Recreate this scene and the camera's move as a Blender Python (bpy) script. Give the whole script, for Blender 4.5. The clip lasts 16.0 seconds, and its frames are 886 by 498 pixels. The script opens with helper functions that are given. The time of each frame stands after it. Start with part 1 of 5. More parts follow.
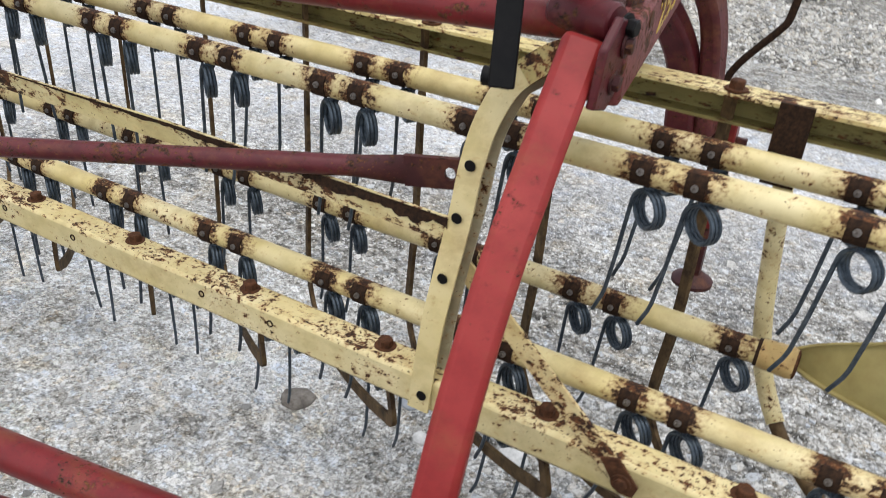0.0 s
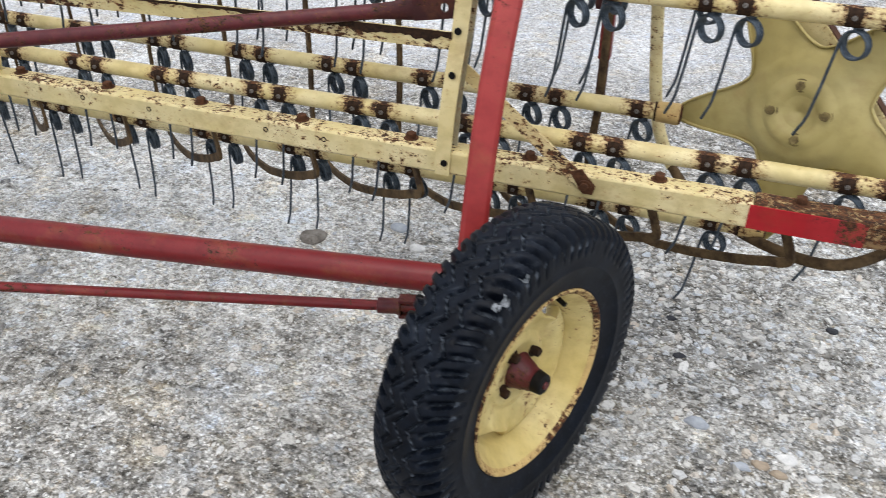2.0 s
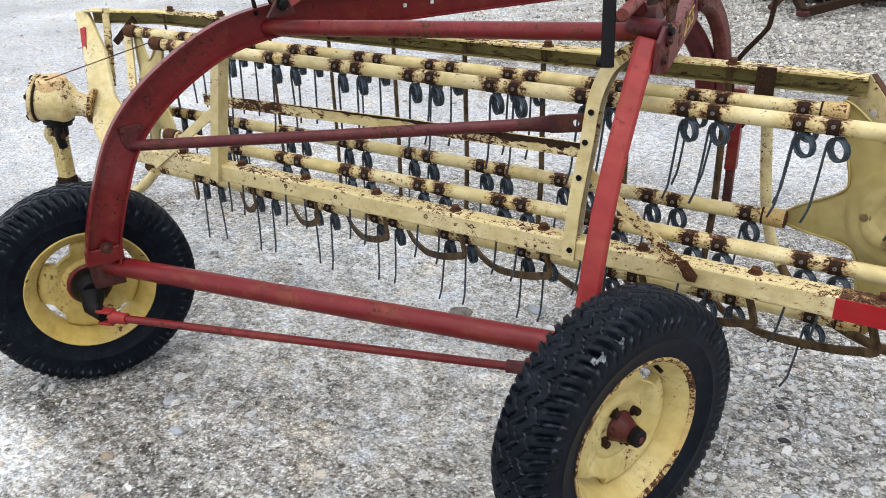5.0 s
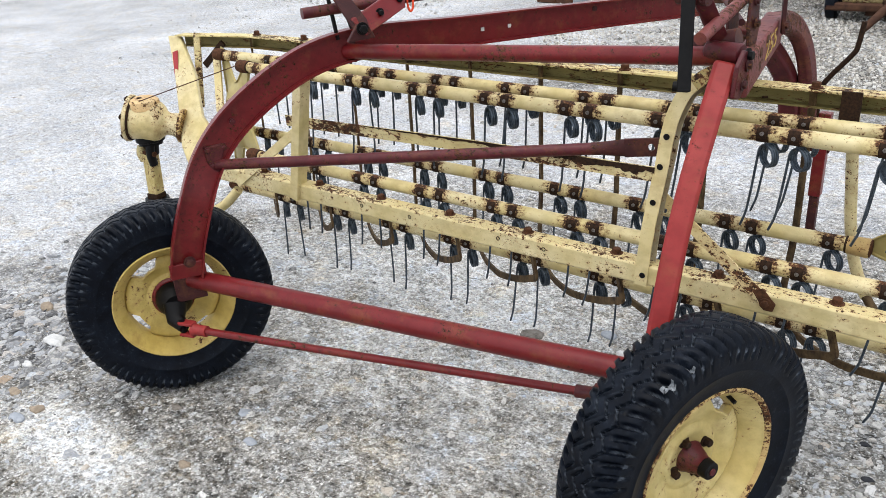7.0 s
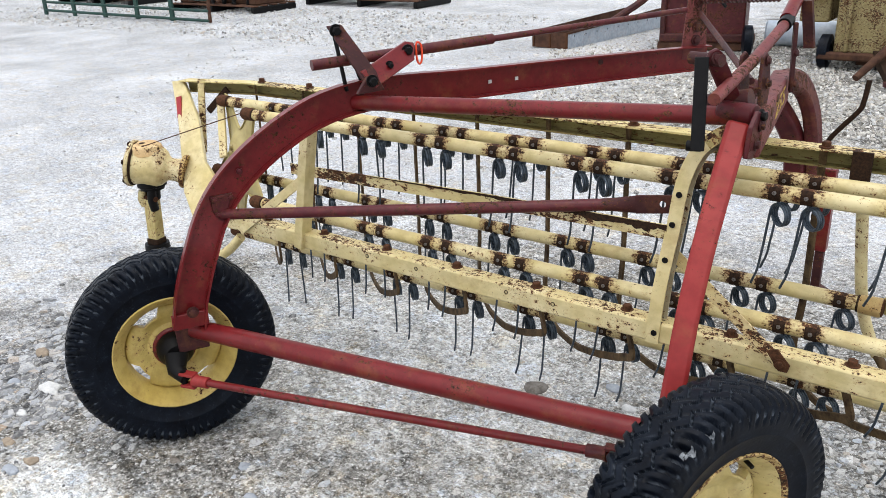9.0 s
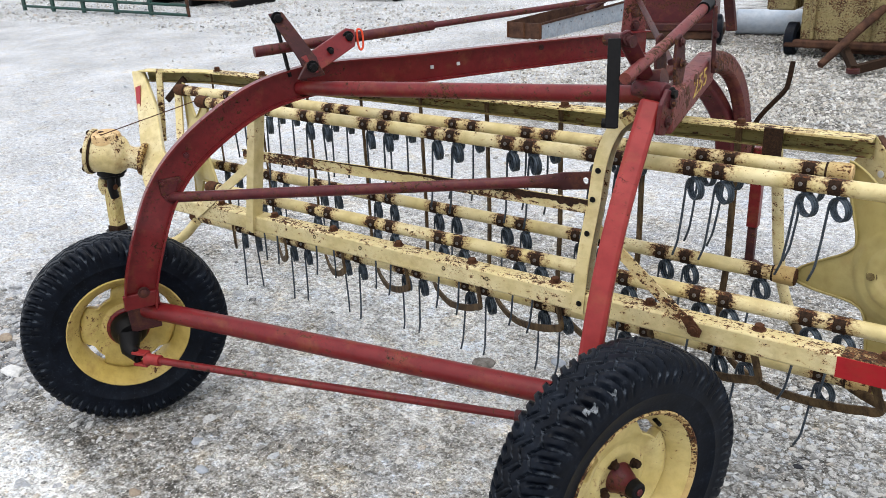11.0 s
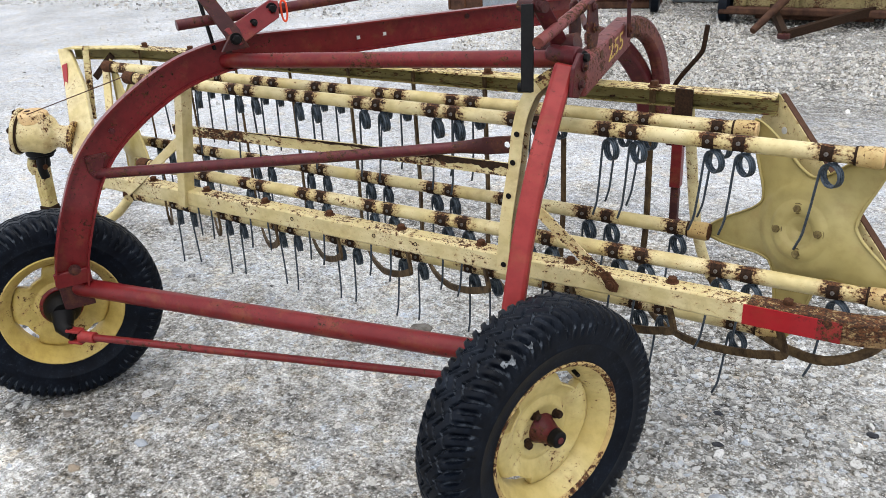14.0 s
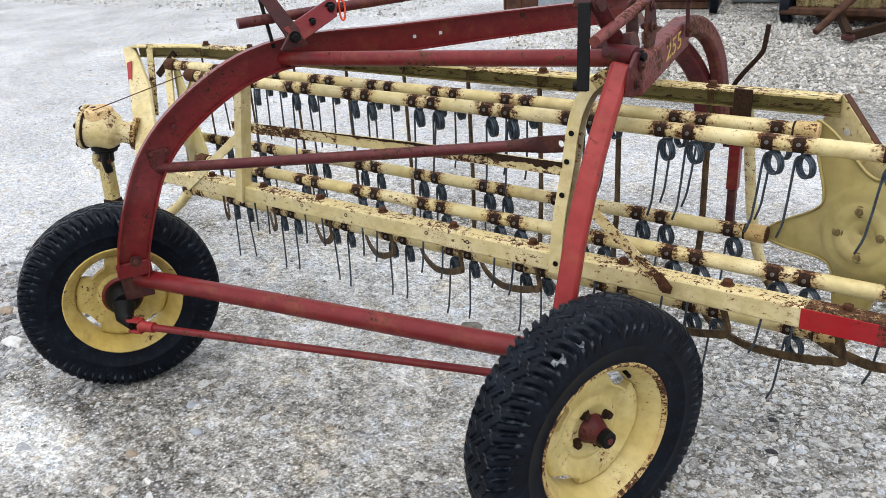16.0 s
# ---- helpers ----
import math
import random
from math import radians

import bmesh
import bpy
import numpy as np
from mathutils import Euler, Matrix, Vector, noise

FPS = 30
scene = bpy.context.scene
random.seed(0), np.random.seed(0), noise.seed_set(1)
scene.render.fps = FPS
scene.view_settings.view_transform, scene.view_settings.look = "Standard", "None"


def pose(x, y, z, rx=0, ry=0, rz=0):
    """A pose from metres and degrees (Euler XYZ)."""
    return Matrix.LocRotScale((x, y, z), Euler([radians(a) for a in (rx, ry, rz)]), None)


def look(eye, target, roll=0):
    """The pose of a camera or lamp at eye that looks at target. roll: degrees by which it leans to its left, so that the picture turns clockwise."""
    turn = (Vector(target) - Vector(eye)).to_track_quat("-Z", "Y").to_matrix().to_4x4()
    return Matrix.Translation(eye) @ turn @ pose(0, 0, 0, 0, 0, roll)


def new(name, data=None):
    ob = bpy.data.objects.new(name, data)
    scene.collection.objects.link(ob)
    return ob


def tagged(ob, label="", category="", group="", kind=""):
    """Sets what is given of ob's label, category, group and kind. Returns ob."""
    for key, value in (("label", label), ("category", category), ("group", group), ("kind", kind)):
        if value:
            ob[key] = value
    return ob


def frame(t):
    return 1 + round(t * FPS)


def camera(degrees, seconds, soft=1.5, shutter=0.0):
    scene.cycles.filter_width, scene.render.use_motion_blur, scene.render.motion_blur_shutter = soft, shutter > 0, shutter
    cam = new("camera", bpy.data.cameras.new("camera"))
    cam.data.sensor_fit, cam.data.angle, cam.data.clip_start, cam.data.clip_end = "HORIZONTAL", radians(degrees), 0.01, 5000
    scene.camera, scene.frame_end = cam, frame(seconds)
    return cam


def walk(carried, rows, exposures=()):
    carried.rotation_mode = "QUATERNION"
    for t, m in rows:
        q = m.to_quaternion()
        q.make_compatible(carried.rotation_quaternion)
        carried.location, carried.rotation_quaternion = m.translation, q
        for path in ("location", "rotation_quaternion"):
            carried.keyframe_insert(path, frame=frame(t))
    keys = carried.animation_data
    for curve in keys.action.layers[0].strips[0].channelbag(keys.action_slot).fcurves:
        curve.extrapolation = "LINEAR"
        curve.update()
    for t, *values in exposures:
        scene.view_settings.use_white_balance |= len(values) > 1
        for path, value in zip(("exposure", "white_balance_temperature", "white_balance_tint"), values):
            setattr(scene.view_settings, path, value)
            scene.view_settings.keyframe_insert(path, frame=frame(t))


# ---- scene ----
cam = camera(56.4, 16.0, 0.55, 0.2)
PATH = [
    (0, (0.5932, -0.9193, 1.4252), (-0.2361, 0.6068, 0.4329), 4.18),
    (0.5, (0.4022, -1.0172, 1.3932), (-0.2693, 0.4922, 0.2658), 1.15),
    (1, (0.3175, -1.2963, 1.4394), (-0.3167, 0.2179, 0.2972), -1.24),
    (1.5, (0.4129, -1.5746, 1.4743), (-0.1888, -0.0330, 0.3516), 0.12),
    (2, (0.671, -1.649, 1.474), (0.11, -0.078, 0.371), 0.5),
    (2.5, (0.886, -1.652, 1.495), (0.391, -0.064, 0.384), 0.6),
    (3, (0.945, -1.719, 1.54), (0.428, -0.111, 0.468), -0.4),
    (3.5, (0.931, -1.803, 1.561), (0.371, -0.172, 0.548), -0.3),
    (4, (0.888, -1.92, 1.587), (0.215, -0.297, 0.631), -0.4),
    (4.5, (0.859, -1.96, 1.592), (0.021, -0.384, 0.69), -1.1),
    (5, (0.884, -1.953, 1.604), (-0.069, -0.432, 0.721), -2.1),
    (7.5, (0.905, -1.953, 1.618), (-0.217, -0.518, 0.792), -3.3),
    (8, (0.888, -1.961, 1.629), (-0.229, -0.518, 0.811), -3.2),
    (8.5, (0.867, -1.962, 1.646), (-0.25, -0.503, 0.857), -3.0),
    (9, (0.839, -1.954, 1.651), (-0.277, -0.473, 0.902), -2.4),
    (11.5, (1.082, -1.952, 1.635), (-0.003, -0.46, 0.863), -3.2),
    (12, (1.107, -1.956, 1.636), (0.034, -0.461, 0.854), -3.6),
    (12.5, (1.118, -1.956, 1.63), (0.071, -0.448, 0.836), -3.7),
    (13, (1.132, -1.957, 1.632), (0.126, -0.427, 0.828), -3.6),
    (13.5, (1.133, -1.963, 1.631), (0.145, -0.425, 0.819), -3.5),
    (14, (1.134, -1.959, 1.626), (0.142, -0.43, 0.803), -3.4),
    (14.5, (1.132, -1.952, 1.615), (0.128, -0.44, 0.777), -3.3),
    (15, (1.129, -1.958, 1.619), (0.099, -0.467, 0.773), -3.3),
    (15.5, (1.129, -1.97, 1.621), (0.063, -0.494, 0.792), -3.6),
    (16, (1.137, -1.973, 1.622), (0.043, -0.51, 0.808), -3.9),
]
# the clip's camera darkens its picture a little while it looks down at the pale ground
walk(cam, [(t, look(eye, target, roll)) for t, eye, target, roll in PATH], ((0.0, 0.56), (1.5, 0.59), (2.5, 0.53), (3.0, 0.45), (3.5, 0.48), (4.5, 0.59), (7.3, 0.60), (16.0, 0.59)))

# ---- world, sun, exposure ----
world = bpy.data.worlds.new("overcast_sky")
scene.world = world
world.use_nodes = True
wn = world.node_tree
sky = wn.nodes.new("ShaderNodeTexSky")
sky.sky_type = 'NISHITA'
sky.sun_disc = False
sky.sun_elevation = radians(58)
sky.sun_rotation = radians(200)
sky.air_density, sky.dust_density, sky.ozone_density = 1.0, 2.0, 1.0
veil = wn.nodes.new("ShaderNodeMix")          # thin even cloud over the whole sky
veil.data_type = 'RGBA'
veil.inputs[0].default_value = 0.72
veil.inputs[7].default_value = (6.35, 6.55, 6.85, 1)
wn.links.new(sky.outputs[0], veil.inputs[6])
wn.links.new(veil.outputs[2], wn.nodes["Background"].inputs[0])
wn.nodes["Background"].inputs[1].default_value = 0.15
sun_data = bpy.data.lights.new("sun", 'SUN')
sun_data.energy, sun_data.angle, sun_data.color = 1.1, radians(50), (1.0, 0.97, 0.92)
sun = new("sun", sun_data)
sun.matrix_world = look((1.2, -1.6, 8), (0, 0, 0))


# ---- materials ----
def nodes_of(name):
    m = bpy.data.materials.new(name)
    m.use_nodes = True
    nt = m.node_tree
    return m, nt, nt.nodes["Principled BSDF"]


def add(nt, kind, **values):
    n = nt.nodes.new(kind)
    for k, v in values.items():
        if k in n.inputs:
            n.inputs[k].default_value = v
    return n


def noise_tex(nt, co, scale, detail=4.0, rough=0.6):
    n = add(nt, "ShaderNodeTexNoise", Scale=scale, Detail=detail, Roughness=rough)
    nt.links.new(co, n.inputs["Vector"])
    return n.outputs["Fac"]


def ramp(nt, fac, stops):
    n = nt.nodes.new("ShaderNodeValToRGB")
    e = n.color_ramp.elements
    while len(e) < len(stops):
        e.new(0.5)
    for el, (p, c) in zip(e, stops):
        el.position = p
        el.color = (*c, 1) if len(c) == 3 else c
    nt.links.new(fac, n.inputs[0])
    return n.outputs[0]


def grey(v):
    return (v, v, v)


def mixc(nt, fac, a, b, mode='MIX'):
    n = nt.nodes.new("ShaderNodeMix")
    n.data_type, n.blend_type = 'RGBA', mode
    for sock, val in ((n.inputs[0], fac), (n.inputs[6], a), (n.inputs[7], b)):
        if isinstance(val, bpy.types.NodeSocket):
            nt.links.new(val, sock)
        elif isinstance(val, (int, float)):
            sock.default_value = val
        else:
            sock.default_value = (*val, 1)
    return n.outputs[2]


def maths(nt, op, a, b=0.0):
    n = nt.nodes.new("ShaderNodeMath")
    n.operation = op
    for sock, val in zip(n.inputs, (a, b)):
        if isinstance(val, bpy.types.NodeSocket):
            nt.links.new(val, sock)
        else:
            sock.default_value = val
    return n.outputs[0]


def bump(nt, bsdf, height, strength=0.3, dist=0.002):
    n = add(nt, "ShaderNodeBump", Strength=strength, Distance=dist)
    nt.links.new(height, n.inputs["Height"])
    nt.links.new(n.outputs[0], bsdf.inputs["Normal"])


def coords(nt):
    tc = nt.nodes.new("ShaderNodeTexCoord")
    return tc.outputs["Object"]


RUST_DARK, RUST_MID = (0.022, 0.011, 0.007), (0.20, 0.076, 0.026)


def painted(name, base, faded, chips=0.5, wear=0.5, rough=0.55, bands=None, top=0.0, stretch=0.8):
    """Old paint: faded in patches, chipped to rust in small specks and larger scabs. bands: rust round clamps along X; top: more specks on upper faces."""
    m, nt, b = nodes_of(name)
    b.inputs["Specular IOR Level"].default_value = 0.3
    co0 = coords(nt)
    mp = nt.nodes.new("ShaderNodeMapping")
    mp.inputs["Scale"].default_value = (stretch, 1.0, 1.0)
    nt.links.new(co0, mp.inputs[0])
    co = mp.outputs[0]
    big = noise_tex(nt, co, 6.0, 3.0)
    mid = noise_tex(nt, co, 62.0, 6.0, 0.68)
    small = noise_tex(nt, co, 170.0, 4.0, 0.62)
    fine = noise_tex(nt, co, 260.0, 3.0)
    col = mixc(nt, ramp(nt, big, [(0.35, grey(0)), (0.68, grey(1))]), base, faded)
    dirt = ramp(nt, noise_tex(nt, co, 24.0, 6.0, 0.7), [(0.34, grey(1)), (0.56, grey(0))])
    col = mixc(nt, maths(nt, 'MULTIPLY', dirt, 0.15 + 0.25 * wear), col, tuple(0.42 * c for c in base))
    streak = noise_tex(nt, co, 15.0, 6.0, 0.7)
    col = mixc(nt, maths(nt, 'MULTIPLY', ramp(nt, streak, [(0.52, grey(0)), (0.72, grey(1))]), 0.12 + 0.35 * wear), col, RUST_MID)
    edge = 0.755 - 0.125 * chips
    lift = maths(nt, 'MULTIPLY', big, 0.22 + 0.2 * wear)
    if top:
        geo = nt.nodes.new("ShaderNodeNewGeometry")
        sep = nt.nodes.new("ShaderNodeSeparateXYZ")
        nt.links.new(geo.outputs["Normal"], sep.inputs[0])
        lift = maths(nt, 'ADD', lift, maths(nt, 'MULTIPLY', maths(nt, 'MAXIMUM', sep.outputs[2], 0.0), top))
    f1 = maths(nt, 'ADD', maths(nt, 'MULTIPLY', mid, 0.75), lift)
    f2 = maths(nt, 'ADD', maths(nt, 'MULTIPLY', small, 0.72), maths(nt, 'MULTIPLY', lift, 1.0))
    chip = maths(nt, 'MAXIMUM', ramp(nt, f1, [(edge - 0.012, grey(0)), (edge + 0.012, grey(1))]), ramp(nt, f2, [(edge - 0.012, grey(0)), (edge + 0.012, grey(1))]))
    if bands:
        first, pitch, pair = bands
        sepx = nt.nodes.new("ShaderNodeSeparateXYZ")
        nt.links.new(co0, sepx.inputs[0])
        xm = maths(nt, 'FLOORED_MODULO', maths(nt, 'SUBTRACT', sepx.outputs[0], first - 0.1), pitch)
        d = maths(nt, 'MINIMUM', maths(nt, 'ABSOLUTE', maths(nt, 'SUBTRACT', xm, 0.1)), maths(nt, 'ABSOLUTE', maths(nt, 'SUBTRACT', xm, 0.1 + pair)))
        d = maths(nt, 'ADD', d, maths(nt, 'ADD', maths(nt, 'MULTIPLY', mid, 0.12), maths(nt, 'MULTIPLY', small, 0.08)))
        col = mixc(nt, ramp(nt, d, [(0.117, grey(0.9)), (0.143, grey(0))]), col, (0.26, 0.14, 0.05))
        chip = maths(nt, 'MAXIMUM', chip, ramp(nt, d, [(0.114, grey(1)), (0.125, grey(0))]))
    rust = mixc(nt, ramp(nt, maths(nt, 'ADD', maths(nt, 'MULTIPLY', fine, 0.5), maths(nt, 'MULTIPLY', noise_tex(nt, co, 85.0, 4.0), 0.5)), [(0.44, grey(0)), (0.70, grey(1))]), RUST_DARK, RUST_MID)
    halo = ramp(nt, f1, [(edge - 0.07, grey(0)), (edge, grey(0.55))])
    col = mixc(nt, halo, col, (0.42, 0.24, 0.09) if base[1] > 0.2 else tuple(0.5 * c for c in base))
    col = mixc(nt, chip, col, rust)
    nt.links.new(col, b.inputs["Base Color"])
    nt.links.new(ramp(nt, chip, [(0, grey(rough)), (1, grey(0.9))]), b.inputs["Roughness"])
    h = maths(nt, 'ADD', maths(nt, 'MULTIPLY', chip, -1.0), maths(nt, 'MULTIPLY', fine, 0.25))
    bump(nt, b, h, 0.5, 0.001)
    return m


YELLOW = painted("yellow_paint", (0.60, 0.485, 0.215), (0.69, 0.60, 0.355), 0.75, 0.5, 0.42)
YELLOW_WORN = painted("worn_yellow_paint", (0.60, 0.485, 0.215), (0.69, 0.60, 0.355), 0.88, 0.5, 0.5, None, 0.05)
END_PAINT = painted("rusted_plate_paint", (0.36, 0.29, 0.10), (0.50, 0.42, 0.18), 1.15, 0.9, 0.6)
REAR_PAINT = painted("rear_beam_paint", (0.62, 0.50, 0.19), (0.72, 0.62, 0.33), 0.98, 0.85, 0.5, None, 0.0, 0.5)
# olive darkened to paint the flange's shade onto the grimy web
WEB_PAINT = painted("shaded_grimy_olive", (0.18, 0.145, 0.05), (0.27, 0.23, 0.08), 0.78, 0.85, 0.6, None, 0.0, 0.3)
# yellow lowered to paint in the reel heads' dimmer facing
YELLOW_CLEAN = painted("shaded_yellow_sheet", (0.345, 0.275, 0.095), (0.42, 0.345, 0.14), 0.26, 0.25, 0.45)
YELLOW_RIM = painted("wheel_yellow", (0.54, 0.41, 0.14), (0.62, 0.51, 0.23), 0.6, 0.55, 0.4)
YELLOW_DEEP = painted("deep_wheel_yellow", (0.52, 0.37, 0.095), (0.58, 0.44, 0.15), 0.58, 0.7, 0.4)
GEAR_PAINT = painted("oil_stained_cream", (0.60, 0.48, 0.22), (0.72, 0.63, 0.40), 0.64, 1.0, 0.45, None, 0.02)
LEG_PAINT = painted("grimy_leg_paint", (0.52, 0.41, 0.15), (0.66, 0.56, 0.30), 0.92, 1.0, 0.5, None, 0.0, 2.0)
RUST_ORANGE = painted("rust_bled_cream", (0.60, 0.36, 0.14), (0.72, 0.56, 0.32), 0.7, 0.9, 0.6)
RED = painted("red_paint", (0.138, 0.008, 0.010), (0.172, 0.016, 0.017), 0.60, 0.85, 0.34)
RED_BRIGHT = painted("bright_red_paint", (0.245, 0.017, 0.017), (0.30, 0.036, 0.032), 0.55, 0.5, 0.5)
RED_FADED = painted("faded_red_paint", (0.125, 0.020, 0.022), (0.23, 0.062, 0.058), 0.70, 1.0, 0.55)
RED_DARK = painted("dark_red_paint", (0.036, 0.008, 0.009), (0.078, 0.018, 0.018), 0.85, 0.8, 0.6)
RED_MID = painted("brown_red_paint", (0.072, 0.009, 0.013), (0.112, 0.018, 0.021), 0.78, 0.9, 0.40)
RED_RUSTED = painted("rusted_red_paint", (0.085, 0.014, 0.015), (0.16, 0.040, 0.038), 1.0, 1.0, 0.55)
RED_STRIPE = painted("red_tape", (0.30, 0.006, 0.010), (0.35, 0.012, 0.018), 0.35, 0.4, 0.35)
TAPE_RUBBED = painted("rubbed_tape", (0.28, 0.007, 0.011), (0.33, 0.016, 0.021), 0.55, 0.6, 0.40)
TAPE_WORN = painted("worn_tape", (0.24, 0.009, 0.012), (0.30, 0.022, 0.024), 0.86, 1.0, 0.50)
NOSE = painted("scraped_nose_paint", (0.50, 0.34, 0.13), (0.64, 0.53, 0.28), 1.0, 1.0, 0.5)
NOSE_RUST = painted("rust_brown_nose", (0.20, 0.105, 0.045), (0.46, 0.33, 0.15), 1.22, 1.0, 0.6)
RAIL = painted("rusted_rail_paint", (0.58, 0.48, 0.22), (0.68, 0.60, 0.36), 1.10, 0.9, 0.6, None, 0.0, 0.45)
BEAD = painted("rusty_bead_paint", (0.50, 0.34, 0.13), (0.58, 0.44, 0.20), 1.02, 1.0, 0.6)
BRACE_PAINT = painted("rust_streaked_brace", (0.56, 0.43, 0.19), (0.66, 0.56, 0.32), 1.0, 1.0, 0.6, None, 0.0, 0.6)
FLANGE = painted("dusty_flange_paint", (0.40, 0.35, 0.22), (0.52, 0.48, 0.35), 0.9, 0.9, 0.6)
GREY_BLUE = painted("grey_blue_sheet", (0.30, 0.35, 0.40), (0.42, 0.47, 0.52), 0.5, 0.6, 0.5)
GREEN = painted("green_paint", (0.006, 0.035, 0.028), (0.012, 0.06, 0.046), 0.2, 0.3, 0.5)
WHITE_BLUE = painted("pale_tank_skin", (0.42, 0.50, 0.60), (0.55, 0.60, 0.66), 0.1, 0.1, 0.5)
YELLOW_OLD = painted("old_machine_yellow", (0.24, 0.19, 0.08), (0.36, 0.30, 0.15), 1.0, 0.9, 0.6)
LETTER = painted("yellow_lettering", (0.50, 0.33, 0.07), (0.56, 0.39, 0.11), 0.80, 0.8, 0.5)


def rusty(name, dark, light, scale=60.0, rough=0.85, metal=0.0):
    m, nt, b = nodes_of(name)
    co = coords(nt)
    f = noise_tex(nt, co, scale, 6.0, 0.7)
    g = noise_tex(nt, co, scale * 0.2, 3.0)
    col = mixc(nt, ramp(nt, f, [(0.35, grey(0)), (0.7, grey(1))]), dark, light)
    col = mixc(nt, maths(nt, 'MULTIPLY', g, 0.5), col, dark)
    nt.links.new(col, b.inputs["Base Color"])
    b.inputs["Roughness"].default_value = rough
    b.inputs["Specular IOR Level"].default_value = 0.15
    b.inputs["Metallic"].default_value = metal
    bump(nt, b, f, 0.4, 0.001)
    return m


RUST = rusty("rusted_clamp", (0.011, 0.007, 0.005), (0.060, 0.029, 0.014), 130)
RUST_BOLT = rusty("rusty_bolt", (0.040, 0.018, 0.010), (0.150, 0.062, 0.028), 90)
STEEL = rusty("zinc_bolt", (0.07, 0.055, 0.045), (0.36, 0.34, 0.32), 150, 0.45, 0.6)
OLIVE_BOLT = rusty("olive_painted_bolt", (0.075, 0.050, 0.022), (0.34, 0.27, 0.11), 45, 0.6)
SPRING = rusty("spring_steel", (0.030, 0.040, 0.052), (0.150, 0.185, 0.225), 40, 0.40, 0.4)
STRIPPER = rusty("weathered_strip", (0.034, 0.021, 0.012), (0.20, 0.13, 0.062), 26, 0.75)
BLACK = rusty("greasy_black", (0.0020, 0.0020, 0.0025), (0.009, 0.008, 0.0075), 30, 0.5)
BROWN = rusty("dark_machine_rust", (0.04, 0.02, 0.015), (0.14, 0.07, 0.04), 8)


def rubber_mat():
    m, nt, b = nodes_of("tyre_rubber")
    co = coords(nt)
    f = noise_tex(nt, co, 16.0, 6.0, 0.7)
    g = noise_tex(nt, co, 110.0, 4.0)
    col = mixc(nt, ramp(nt, f, [(0.35, grey(0)), (0.75, grey(1))]), (0.0012, 0.0020, 0.0042), (0.0060, 0.0095, 0.0170))
    col = mixc(nt, ramp(nt, maths(nt, 'MULTIPLY', f, g), [(0.32, grey(0)), (0.46, grey(0.20))]), col, (0.070, 0.085, 0.105))
    geo = nt.nodes.new("ShaderNodeNewGeometry")
    rub = maths(nt, 'MULTIPLY', ramp(nt, geo.outputs["Pointiness"], [(0.515, grey(0)), (0.56, grey(1))]), ramp(nt, noise_tex(nt, co, 34.0, 4.0, 0.7), [(0.38, grey(0)), (0.60, grey(0.85))]))
    col = mixc(nt, rub, col, (0.085, 0.100, 0.122))
    scuff = ramp(nt, noise_tex(nt, co, 52.0, 7.0, 0.8), [(0.57, grey(0)), (0.70, grey(0.24))])
    col = mixc(nt, scuff, col, (0.085, 0.10, 0.12))
    nt.links.new(col, b.inputs["Base Color"])
    b.inputs["Roughness"].default_value = 0.42
    b.inputs["Specular IOR Level"].default_value = 0.11
    bump(nt, b, g, 0.35, 0.001)
    return m


RUBBER = rubber_mat()
WHITE_MARK = rusty("white_paint_mark", (0.04, 0.05, 0.06), (0.42, 0.44, 0.46), 90)
STONE_TAN = rusty("tan_stone", (0.22, 0.175, 0.13), (0.42, 0.345, 0.26), 40)
STONE_BROWN = rusty("grey_brown_stone", (0.12, 0.105, 0.09), (0.34, 0.31, 0.275), 40)
STONE_PALE = rusty("pale_stone", (0.46, 0.46, 0.45), (0.82, 0.81, 0.79), 40)
STONE_BLUE = rusty("blue_grey_stone", (0.26, 0.28, 0.31), (0.44, 0.47, 0.51), 40)
STONE_DARK = rusty("dark_stone", (0.025, 0.026, 0.03), (0.08, 0.082, 0.09), 40)
ORANGE = rusty("orange_tag_plastic", (0.75, 0.07, 0.03), (0.85, 0.12, 0.05), 20, 0.4)


